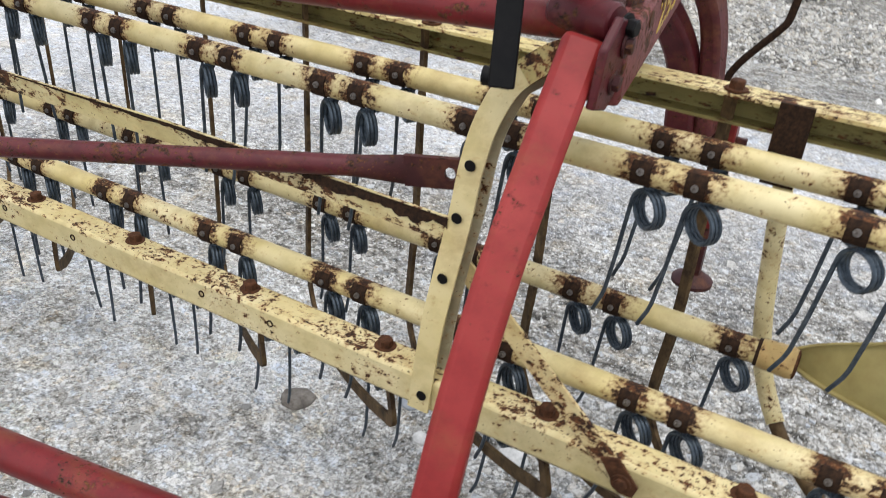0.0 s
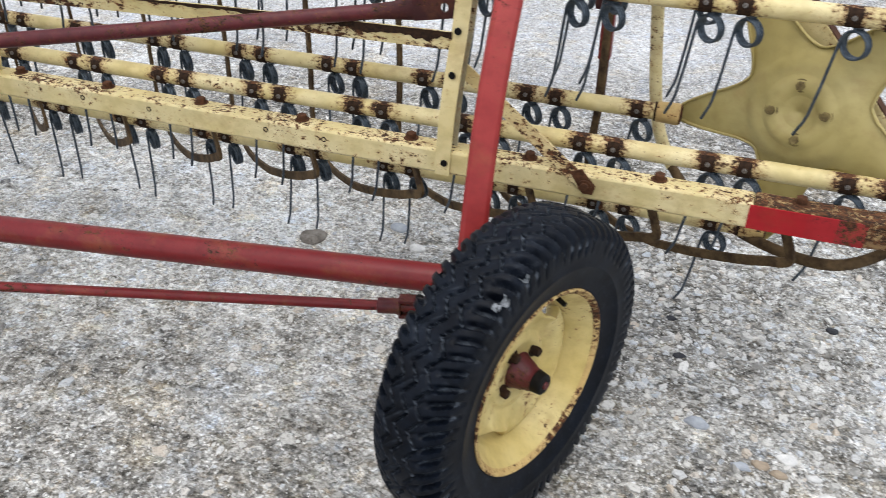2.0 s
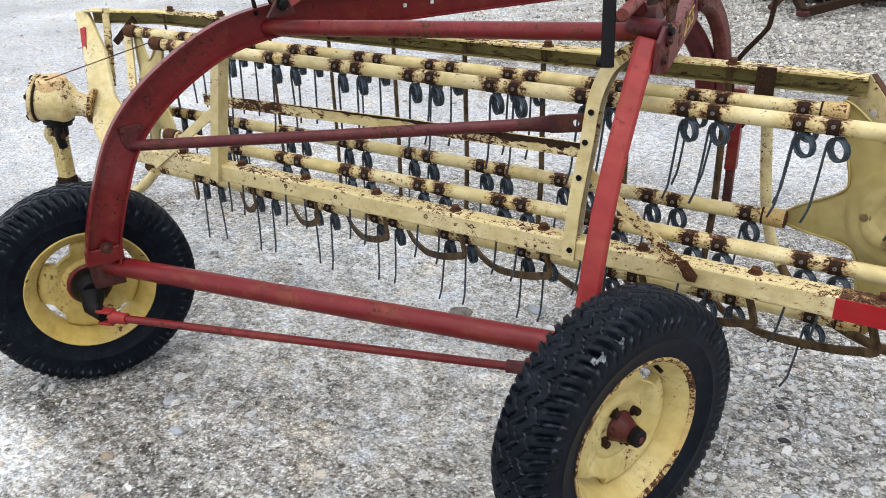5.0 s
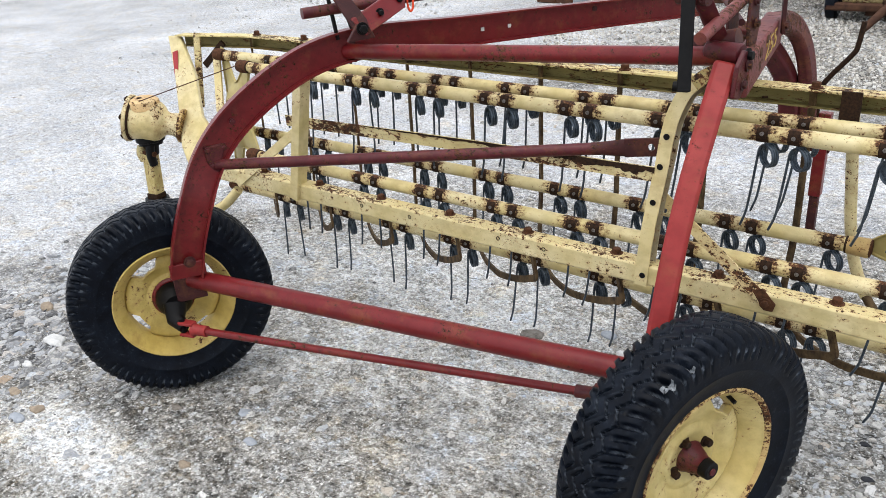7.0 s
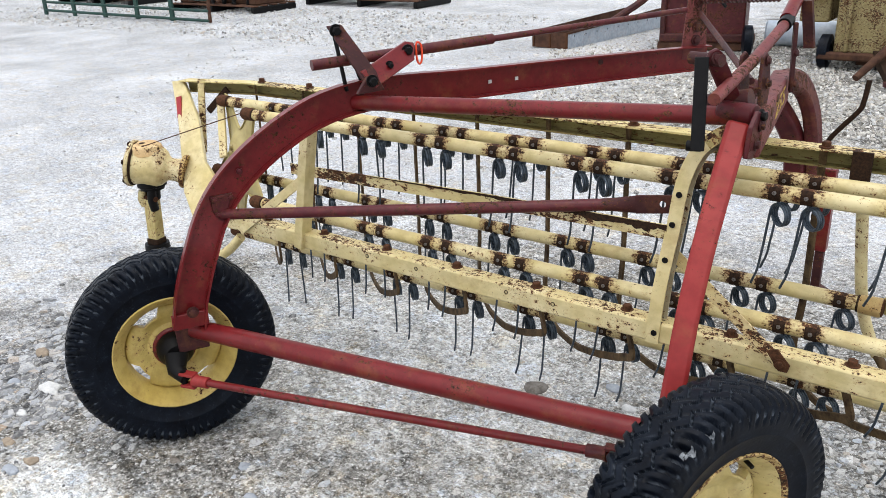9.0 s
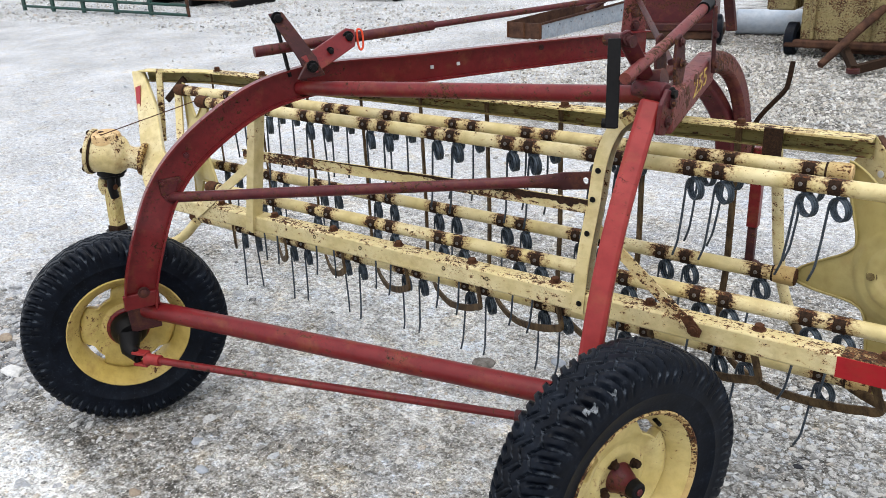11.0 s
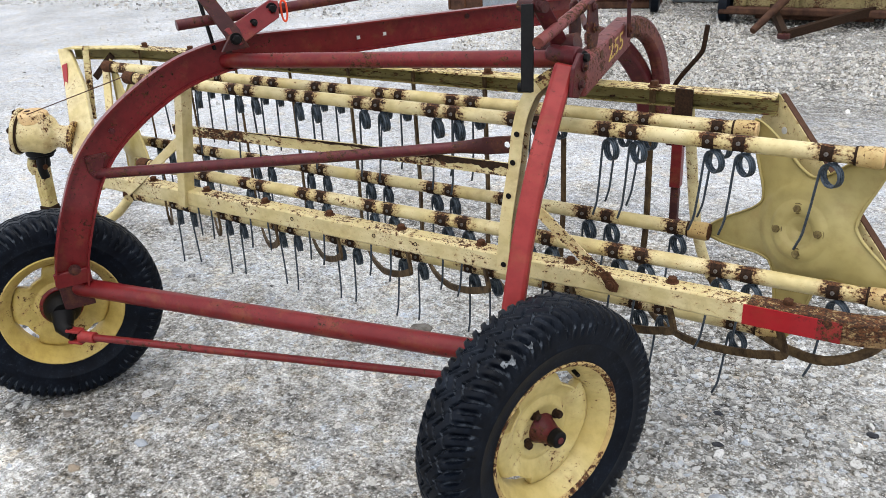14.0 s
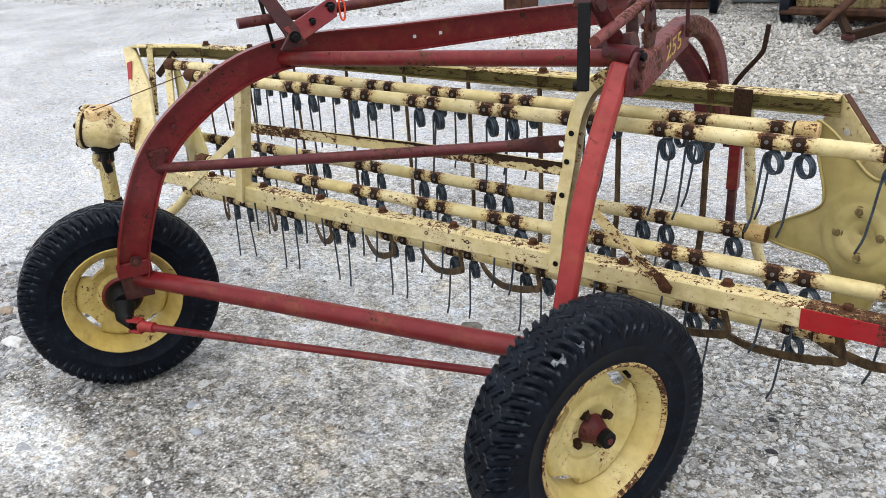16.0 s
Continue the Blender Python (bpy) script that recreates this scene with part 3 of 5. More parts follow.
# tine bars with their clamps and coiled tines
def tine_mesh():
    """One spring tine: a short hook at the bar, a close-wound coil, and a long leg with a bent tip."""
    axis = Vector((-0.60, -0.80, 0.0)).normalized()
    e1, e2 = Vector((0.80, -0.60, 0)).normalized(), Vector((0, 0, 1))
    c, r, wire = Vector((0.018, -0.004, -0.0555)), 0.0288, 0.0035
    steps, turns = 18, 3.25
    total = int(turns * steps)
    pts = [Vector((0.004, 0.002, -0.006)), Vector((0.008, -0.010, -0.0235))]
    for i in range(total + 1):
        a = math.pi / 2 + 2 * math.pi * i / steps
        pts.append(c + axis * (-0.0108 + 0.0216 * i / total) + r * (math.cos(a) * e1 + math.sin(a) * e2))
    end = pts[-1]
    pts += [end - e2 * 0.03 - e1 * 0.004, end - e2 * 0.105 - e1 * 0.014, end - e2 * 0.176 - e1 * 0.026, end - e2 * 0.195 - e1 * 0.032, end - e2 * 0.232 - e1 * 0.049]
    return Geo().tube(pts, wire, 7).ob("tine", SPRING)


def clamp_mesh():
    g = Geo()
    n = 12
    verts, faces = [], []
    for k, x in enumerate((-0.0145, 0.0145)):
        for rr in (0.0212, 0.0236):
            for j in range(n + 1):
                a = radians(-54 + 108 * j / n) + math.pi
                verts.append((x, rr * math.cos(a), rr * math.sin(a)))
    w = n + 1
    for j in range(n):
        faces.append((w + j, w + j + 1, 3 * w + j + 1, 3 * w + j))
        faces.append((j, j + 1, w + j + 1, w + j))
        faces.append((2 * w + j, 3 * w + j, 3 * w + j + 1, 2 * w + j + 1))
    g.add(verts, faces)
    return g.ob("clamp", RUST)


def bolt_mesh():
    return Geo().hexbolt((0, -0.0232, 0.003), (0, -1, 0.1), 0.0036, 0.006).ob("clamp_bolt", STEEL)


tine_0, clamp_0, bolt_0 = tine_mesh(), clamp_mesh(), bolt_mesh()
PAIR, PITCH = 0.078, 0.286
FIRST = [0.604, 0.303, 0.195, 0.672, 0.420]
r_tine = random.Random(3)


def instance(src, parent, loc, rot=(0, 0, 0)):
    o = bpy.data.objects.new(src.name.split(".")[0], src.data)
    scene.collection.objects.link(o)
    o.parent = parent
    o.location, o.rotation_euler = loc, rot
    return o


BARS = []
for deg, first in zip(ARMS, FIRST):
    tip = arm_tip(deg)
    y, z = tip.y, tip.z
    bar = Geo().tube([(tip.x - SPAN, y, z), (tip.x - SPAN * .66, y, z), (tip.x - SPAN * .33, y, z), (tip.x - 0.045, y, z)], 0.0215, 20).ob("tine_bar", painted("clamped_bar_paint", (0.59, 0.475, 0.205), (0.68, 0.59, 0.345), 0.68, 0.5, 0.42, (first, PITCH, PAIR)), rake, "round yellow tine bar with rusty clamps")
    BARS.append(bar)
    for s, x in ((1, tip.x), (-1, tip.x - SPAN)):
        xs = (x - 0.055, x - 0.050, x - 0.003, x + 0.004) if s > 0 else (x - 0.004, x + 0.003, x + 0.05, x + 0.055)
        rr = (0.0222, 0.0255, 0.0275, 0.0255) if s > 0 else (0.0230, 0.0255, 0.0245, 0.0222)
        Geo().tube([(q, y, z) for q in xs], rr, 20).ob("end_socket", NOSE if s > 0 and deg not in (198, 270) else BEAD if s > 0 else RUST_BOLT, bar, "rust-streaked bearing socket")
        xr = (x - 0.058, x - 0.052) if s > 0 else (x + 0.052, x + 0.058)
        Geo().tube([(q, y, z) for q in xr], 0.0240, 20).ob("rust_ring", RUST, bar, "dark rust ring at the socket's mouth")
        xc = (x + 0.003, x + 0.007, x + 0.009) if s > 0 else (x - 0.009, x - 0.007, x - 0.003)
        Geo().tube([(q, y, z) for q in xc], (0.0258, 0.0240, 0.016) if s > 0 else (0.016, 0.0215, 0.0232), 20).ob("end_cap", RUST_ORANGE if s > 0 and deg not in (198, 270) else RUST_BOLT, bar, "cream end cap bleeding rust")
    xs = [first + PITCH + 0.0] + [first - PITCH * k + d for k in range(8) for d in (PAIR, 0.0)]
    if first - PITCH * 8 > tip.x - SPAN + 0.05:
        xs += [first - PITCH * 8 + PAIR, first - PITCH * 8]
    for x in xs:
        instance(clamp_0, bar, (x, y, z), (r_tine.uniform(-.1, .1), 0, 0))
        instance(bolt_0, bar, (x, y, z), (r_tine.uniform(-.1, .1), 0, 0))
        instance(tine_0, bar, (x, y, z), (r_tine.uniform(-.05, .05), r_tine.uniform(-.03, .03), r_tine.uniform(-.06, .06)))
for o in (tine_0, clamp_0, bolt_0):
    bpy.data.objects.remove(o)


# star-shaped reel heads
def reel_head(offset, label):
    m = Matrix((U, V, N)).transposed().to_4x4()
    m.translation = REEL + Vector((offset, 0, 0)) + N * 0.034
    seg, verts, faces = 180, [], []
    rings = [(0.0005, 0.024), (0.036, 0.024), (0.041, 0.025), (0.047, 0.031), (0.056, 0.033), (0.066, 0.033), (0.075, 0.031), (0.080, 0.027), (0.086, 0.025), (0.100, 0.024), (0.112, 0.020), (0.122, 0.013), (0.13, 0.009), (0.3, 0.005), (0.5, 0.003), (0.8, 0.0), (0.96, 0.0), (1.0, 0.010)]
    for j in range(seg):
        th = 2 * math.pi * j / seg
        d = min(abs((math.degrees(th) - a + 180) % 360 - 180) for a in ARMS)
        out = 0.142 + 0.19 * math.exp(-(d / 14.5) ** 1.45)
        for rr, h in rings:
            r = rr if rr < 0.2 else 0.13 + (out - 0.13) * (rr - 0.13) / 0.87
            verts.append((r * math.cos(th), r * math.sin(th), -h))
    k = len(rings)
    for j in range(seg):
        for i in range(k - 1):
            a, b = j * k + i, ((j + 1) % seg) * k + i
            faces.append((a, a + 1, b + 1, b))
    g = Geo().add([m @ Vector(v) for v in verts], faces)
    o = g.ob("reel_head", YELLOW_CLEAN, rake, label, smooth=60)
    md = o.modifiers.new("thickness", 'SOLIDIFY')
    md.thickness, md.offset = 0.005, 1
    for a in (100, 190, 280, 10):
        p = m @ Vector((0.061 * math.cos(radians(a)), 0.061 * math.sin(radians(a)), -0.0335))
        Geo().hexbolt(p, -N, 0.0105, 0.013).ob("bolt", OLIVE_BOLT, o)
    return o


reel_head(0.0, "pressed yellow five-armed reel head with four bolts")
reel_head(-SPAN, "pressed yellow reel head at the gearbox end")


# strippers: flat bars down the back, under the reel and up to the front beam
def stripper(rear, front):
    """Down from the rear beam, round under the reel, rising forward to a hook that turns up into the front beam."""
    a, b = Vector((rear, 0.40, 0)), Vector((front, -0.003, 0))
    run = [(0.0, BEAM_TOP - 0.006), (0.0, 0.8), (0.0, 0.6), (-0.02, 0.47), (-0.025, 0.40), (0.0, 0.345), (0.08, 0.305), (0.20, 0.292), (0.40, 0.308), (0.55, 0.338), (0.70, 0.375), (0.86, 0.420), (0.95, 0.450), (0.995, 0.463), (1.025, 0.480), (1.01, 0.505), (0.975, 0.545), (0.965, 0.565)]
    pts = [a.lerp(b, f) + Vector((0, 0, z)) for f, z in run]
    Geo().sweep(smooth_path(pts, 4), box_profile(0.022, 0.008), (0.609, 0.793, 0.02)).ob("stripper", STRIPPER, rake, "weathered curved flat stripper bar", smooth=40)


for i in range(9):
    stripper(0.372 - 0.2835 * i, 0.866 - 0.2835 * i)

# end supports
hoop_pts = smooth_path([(0.47, 0.43, 0.99), (0.487, 0.45, 0.80), (0.51, 0.45, 0.62), (0.545, 0.44, 0.50), (0.62, 0.37, 0.42), (0.74, 0.25, 0.395), (0.86, 0.12, 0.42), (0.97, 0.04, 0.455), (1.06, 0.05, 0.50), (1.11, 0.10, 0.55)], 5)
hoop = Geo().tube(hoop_pts[:19], 0.0165, 14).ob("end_hoop", YELLOW_WORN, rake, "bent yellow tube hoop with rusty lower end")
Geo().tube(hoop_pts[18:], 0.013, 14).ob("hoop_end", STRIPPER, hoop, "rust-brown lower end of the hoop")


def end_plate():
    """Straight gusset strip from the rear beam's free end down to the nose, folded along its outer edge."""
    a, c = Vector((0.722, 0.43, 1.026)), Vector((1.155, 0.10, 0.598))
    along = (c - a).normalized()
    out = Vector((0.606, 0.795, 0)).normalized()
    down = out.cross(along).normalized()
    down = down if down.z < 0 else -down
    n, wide = 14, []
    for i in range(n + 1):
        f = i / n
        wide.append(0.105 - 0.055 * f)
    edge = [a.lerp(c, i / n) for i in range(n + 1)]
    g = Geo()
    g.plate(edge + [p + down * w for p, w in reversed(list(zip(edge, wide)))], 0.006, out)
    g.ob("end_plate", YELLOW_WORN, rake, "dusty yellow gusset strip with a rusty folded edge", smooth=0)
    Geo().plate([a, c, c + out * 0.018, a + out * 0.018], 0.006, down).ob("end_fold", BROWN, rake, "rusty folded edge of the end plate", smooth=0)
    # a closed pale disc paints the brightness seen through the bolt hole
    h = a + along * 0.085 + down * 0.052 - out * 0.004
    Geo().lathe([(0, 0.0), (0, 0.010), (0.0015, 0.010), (0.0015, 0.0)], Matrix.Translation(h) @ (-out).to_track_quat('X', 'Z').to_matrix().to_4x4(), 16).ob("plate_hole_light", STONE_PALE, rake, "pale disc painted as light through the bolt hole")


end_plate()


# yellow uprights of the basket and their braces
post_path = smooth_path([(0.074, -0.045, 0.555), (0.083, -0.03, 0.72), (0.097, 0.0, 0.88), (0.104, 0.010, 0.965), (0.115, 0.022, 1.03), (0.140, 0.033, 1.09), (0.168, 0.052, 1.120), (0.190, 0.075, 1.136), (0.205, 0.10, 1.140)], 5)
post = Geo().sweep(post_path[:29], [(0, 0), (0.042, 0), (0.042, 0.005), (0.005, 0.005), (0.005, 0.036), (0, 0.036)], (1, 0, -0.6)).ob("upright", YELLOW, rake, "yellow channel upright curled over at the top", smooth=30)
Geo().sweep(post_path[28:], [(0, 0), (0.042, 0), (0.042, 0.005), (0.005, 0.005), (0.005, 0.036), (0, 0.036)], (1, 0, -0.6)).ob("curled_top", END_PAINT, post, "rust-brown curled top", smooth=30)
Geo().sweep(post_path, [(0.037, 0.0055), (0.042, 0.0055), (0.042, 0.040), (0.037, 0.040)], (1, 0, -0.6)).ob("rear_flange", FLANGE, post, "dusty pale inner flange", smooth=30)
Geo().sweep(post_path, [(0.0365, -0.0006), (0.0435, -0.0006), (0.0435, 0.0054), (0.0365, 0.0054)], (1, 0, -0.6)).ob("rusted_corner", BROWN, post, "rust-brown worn corner of the channel", smooth=30)
# raised black discs paint the dark inside of the bolt holes
for p in ((0.098, -0.044, 0.585), (0.106, -0.018, 0.79), (0.113, -0.002, 0.885), (0.122, 0.008, 0.965)):
    Geo().lathe([(0, 0), (0, 0.0085), (0.002, 0.008), (0.002, 0)], Matrix.Translation(p) @ Vector((0, -1, 0)).to_track_quat('X', 'Z').to_matrix().to_4x4(), 16).ob("bolt_hole_disc", BLACK, post)
Geo().sweep([(-1.258, -0.046, 0.552), (-1.160, -0.038, 1.055)], [(-0.019, 0), (-0.019, 0.045), (-0.014, 0.045), (-0.014, 0.005), (0.014, 0.005), (0.014, 0.045), (0.019, 0.045), (0.019, 0)], (0.1, 0.98, 0.2)).ob("upright", YELLOW, rake, "yellow channel upright near the gearbox end", smooth=30)
Geo().bar((0.115, 0.03, 0.79), (0.43, -0.045, 0.590), 0.032, 0.006, (0, -1, 0.1)).ob("diagonal_brace", BRACE_PAINT, rake, "flat rust-streaked yellow diagonal brace", bevel=0.001)
Geo().bar((-1.235, -0.025, 0.80), (-1.57, -0.042, 0.560), 0.034, 0.006, (0, -1, 0.1)).ob("diagonal_brace", YELLOW, rake, bevel=0.001)
foot = Geo().plate([(0.392, -0.0505, 0.622), (0.418, -0.0505, 0.633), (0.452, -0.0505, 0.596), (0.447, -0.0505, 0.575), (0.425, -0.0505, 0.574)], 0.004, (0, 1, 0)).ob("brace_foot", RUST_BOLT, rake, "rusted flattened foot of the brace", bevel=0.001)
Geo().hexbolt((0.428, -0.0525, 0.594), (0, -1, 0), 0.010, 0.008).ob("bolt", RUST_BOLT, foot)
rail = Geo().sweep([(-1.42, 0.115, 0.788), (-1.17, 0.10, 0.80), (-0.5, 0.06, 0.832), (0.10, -0.0, 0.862)], [(-.003, -.02), (.003, -.02), (.003, .02), (-.003, .02)], (0, 0, 1)).ob("side_rail", RAIL, rake, "flat yellow rail, rusted at one end", smooth=0)


def rust_edge():
    """Scaly rust along the rail's upper edge, deepest at the post end."""
    r, up, low = random.Random(21), [], []
    n = 260
    for i in range(n + 1):
        f = i / n
        x = -1.0 + 1.10 * f
        y, z = (0.06 + (x + 0.5) * -0.1, 0.832 + (x + 0.5) * 0.05) if x > -0.5 else (0.06 + (x + 0.5) * -0.0597, 0.832 + (x + 0.5) * 0.0478)
        h = 0.003 + 0.021 * f ** 1.4 * max(0.25, 0.75 + 0.75 * noise.noise(Vector((x * 14, 0.3, 0))) + 0.45 * noise.noise(Vector((x * 55, 0.7, 0))) + 0.15 * r.random())
        up.append((x, y - 0.0042, z + 0.0198))
        low.append((x, y - 0.0042, z + 0.0198 - h))
    Geo().add(up + low, [(i, i + 1, n + 2 + i, n + 1 + i) for i in range(n)]).ob("rust_edge", RUST, rail, "scaly dark rust along the upper edge", smooth=0)


rust_edge()

# ---- red frame ----
TUBE_A, TUBE_B = Vector((-1.345, -0.5086, 0.4169)), Vector((0.27, -0.292, 0.455))
Geo().tube([TUBE_A, TUBE_A.lerp(TUBE_B, .3), TUBE_A.lerp(TUBE_B, .7), TUBE_B], 0.0315, 28).ob("cross_tube", RED, rake, "scuffed red cross tube between the wheels")
ROD_A, ROD_B = Vector((-1.226, -0.5764, 0.2788)), Vector((0.20, -0.215, 0.311))
rod = Geo().tube([ROD_A, ROD_A.lerp(ROD_B, .5), ROD_B], 0.0125, 16).ob("drive_rod", RED, rake, "thin red drive rod with universal joints")

arch_pts = [(-1.2995, -0.5225, 0.455), (-1.297, -0.517, 0.48), (-1.288, -0.502, 0.56), (-1.264, -0.458, 0.70), (-1.235, -0.402, 0.82), (-1.192, -0.325, 0.92), (-1.135, -0.215, 1.01), (-1.065, -0.09, 1.082), (-0.985, 0.04, 1.117), (-0.91, 0.17, 1.121), (-0.80, 0.36, 1.115), (-0.63, 0.66, 1.112), (-0.45, 0.97, 1.108), (-0.275, 1.27, 1.102)]
PLANE_T = Vector((0.50, 0.866, 0))                # the arch stands in this upright plane
SIDE_T = Vector((0.866, -0.50, 0))
arch = Geo()
ap = smooth_path(arch_pts, 5)
half, lip, th = 0.052, 0.034, 0.006
prof = [(0, -half), (lip, -half), (lip, -half + th), (th, -half + th), (th, half - th), (lip, half - th), (lip, half), (0, half)]
verts = []
for i, p in enumerate(ap):
    d = (ap[min(i + 1, len(ap) - 1)] - ap[max(i - 1, 0)]).normalized()
    up = SIDE_T.cross(d).normalized()
    shrink = 1.0 - 0.12 * max(0.0, min(1.0, (i - 45) / 20))
    low = 0.036 * max(0.0, min(1.0, (0.92 - p.z) / 0.22)) ** 1.5
    verts += [p + SIDE_T * (sd + low) + up * (h * shrink) for sd, h in prof]
k = len(prof)
arch.add(verts, [(a * k + b, a * k + (b + 1) % k, (a + 1) * k + (b + 1) % k, (a + 1) * k + b) for a in range(len(ap) - 1) for b in range(k)] + [tuple(range(k)), tuple(range(len(verts) - k, len(verts)))[::-1]])
arch = arch.ob("left_arch", RED, rake, "red channel arch and beam over the basket", smooth=30)


def side_bolt(p, parent, mat, r=0.012, h=0.012, axis=SIDE_T, name="bolt"):
    return Geo().hexbolt(p, axis, r, h).ob(name, mat, parent)


# splice plate low on the arch, with four bolts, and the foot plate
for p in ((-1.232, -0.400, 0.850), (-1.206, -0.355, 0.852), (-1.19, -0.32, 0.93), (-1.227, -0.393, 0.80)):
    side_bolt(Vector(p) + SIDE_T * 0.018, arch, RED_MID, 0.007, 0.008)
Geo().plate([Vector(p) + SIDE_T * 0.012 for p in ((-1.238, -0.410, 0.862), (-1.202, -0.348, 0.864), (-1.211, -0.364, 0.819), (-1.216, -0.374, 0.775), (-1.226, -0.391, 0.770), (-1.236, -0.408, 0.812))], 0.014, SIDE_T).ob("brace_gusset", RED_MID, arch, "dark red gusset holding the long brace", bevel=0.003)
foot_c = Vector((-1.300, -0.513, 0.0)) + SIDE_T * 0.058
Geo().plate([foot_c + PLANE_T * a * w + Vector((0, 0, z)) for a, w, z in ((-1, .056, .453), (1, .056, .453), (1, .057, .505), (-1, .057, .505))], 0.014, SIDE_T).ob("foot_plate", RED, arch, "red clamp plate at the arch foot", bevel=0.003)
web_c = Vector((-1.300, -0.513, 0.0)) + SIDE_T * 0.012
Geo().plate([web_c + PLANE_T * a * w + Vector((0, 0, z)) for a, w, z in ((-1, .048, .350), (1, .050, .350), (1, .052, .458), (-1, .052, .458))], 0.012, SIDE_T).ob("foot_web", RED_DARK, arch, "dark red web under the tube", bevel=0.003)
side_bolt(Vector((-1.292, -0.506, 0.508)) + SIDE_T * 0.062, arch, RED_DARK, 0.013, 0.010)
# small pale plates paint the daylight showing through two square holes
for p in ((-0.745, 0.453, 1.110), (-0.693, 0.544, 1.110)):
    Geo().plate([Vector(p) + SIDE_T * 0.0085 + PLANE_T * a * 0.006 + Vector((0, 0, b * 0.006)) for a, b in ((-1, -1), (1, -1), (1, 1), (-1, 1))], 0.003, SIDE_T).ob("square_hole_light", STONE_PALE, arch, "pale plate painted as light through a square hole")
side_bolt(Vector((-0.52, 0.85, 1.13)) + SIDE_T * 0.006, arch, RED_DARK, 0.007, 0.004)

# right leg, its bracket and the head beam
right_pts = [(0.245, -0.335, 0.36), (0.249, -0.318, 0.46), (0.247, -0.268, 0.60), (0.240, -0.195, 0.75), (0.237, -0.11, 0.90), (0.235, -0.015, 1.03), (0.232, 0.04, 1.09), (0.228, 0.09, 1.14)]
Geo().sweep(smooth_path(right_pts, 5), box_profile(0.056, 0.05), (-0.25, 1, 0.2)).ob("right_arch", RED_BRIGHT, rake, "bright red box-section arch leg", bevel=0.01)
Geo().tube([(-0.99, 0.03, 1.095), (-0.4, 0.09, 1.122), (0.20, 0.12, 1.155)], 0.0245, 20).ob("top_tube", RED, rake, "red round brace tube")
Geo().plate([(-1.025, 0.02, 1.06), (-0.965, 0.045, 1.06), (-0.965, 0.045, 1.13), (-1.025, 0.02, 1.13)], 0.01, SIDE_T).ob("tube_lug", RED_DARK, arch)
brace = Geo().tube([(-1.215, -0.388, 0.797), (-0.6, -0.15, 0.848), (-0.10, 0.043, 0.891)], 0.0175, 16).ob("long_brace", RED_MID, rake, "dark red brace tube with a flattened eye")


def eye_plate():
    """The tube's end pressed flat, with its bolt hole."""
    a, c = Vector((-0.106, 0.041, 0.8905)), Vector((0.050, 0.087, 0.9045))
    d = (c - a).normalized()
    n = Vector((-0.28, 0.95, 0)).normalized()
    w = n.cross(d).normalized()
    w = w if w.z > 0 else -w
    g, k, m = Geo(), 20, 9
    verts = []
    for i in range(m):
        f = i / (m - 1)
        e = f * f * (3 - 2 * f)
        wide, thick = 0.0176 + 0.0075 * e, 0.0176 - 0.0126 * e
        for j in range(k):
            t = 2 * math.pi * j / k
            verts.append(a + d * 0.105 * f + w * wide * math.sin(t) + n * thick * math.cos(t))
    g.add(verts, [(i * k + j, i * k + (j + 1) % k, (i + 1) * k + (j + 1) % k, (i + 1) * k + j) for i in range(m - 1) for j in range(k)])
    ring, hole = [], []
    for j in range(k):
        t = 2 * math.pi * j / k
        x, z = math.cos(t), math.sin(t)
        ring.append(c + d * (-0.072 if x < -0.55 else 0.045 * x if x > 0 else 0.131 * x) + w * 0.0251 * (max(-1.0, min(1.0, 1.25 * z))))
        hole.append(c + 0.0088 * (x * d + 1.25 * z * w))
    verts = [p + n * off for off in (-0.005, 0.005) for p in hole + ring]
    faces = []
    for i in range(k):
        j = (i + 1) % k
        faces += [(i, j, k + j, k + i), (2 * k + i, 3 * k + i, 3 * k + j, 2 * k + j), (k + i, k + j, 3 * k + j, 3 * k + i), (i, 2 * k + i, 2 * k + j, j)]
    g.add(verts, faces).ob("eye_plate", RED_DARK, brace, "flattened eye with a bolt hole", smooth=30)


eye_plate()
head = Geo().sweep([(0.258, 0.10, 1.106), (0.158, 0.72, 1.122)], box_profile(0.052, 0.096)).ob("head_beam", RED_FADED, rake, "faded red head beam with worn yellow number", bevel=0.008)
Geo().plate([(0.270, 0.030, 1.075), (0.270, 0.075, 1.062), (0.274, 0.125, 1.10), (0.276, 0.13, 1.165), (0.276, 0.07, 1.185), (0.274, 0.035, 1.15)], 0.012, (1, 0.1, 0)).ob("side_bracket", RED_MID, head, "dark red bracket plate holding the leg", bevel=0.003)
Geo().tube([(0.172, 0.118, 1.168), (0.176, 0.117, 1.168), (0.262, 0.100, 1.169), (0.266, 0.099, 1.169)], [0.022, 0.0255, 0.0255, 0.022], 20).ob("pivot_sleeve", RED_MID, head, "greasy dark red pivot sleeve")
Geo().hexbolt((0.278, 0.097, 1.168), (1, -0.15, 0), 0.012, 0.016).ob("sleeve_bolt", BLACK, head, "greasy black bolt head")
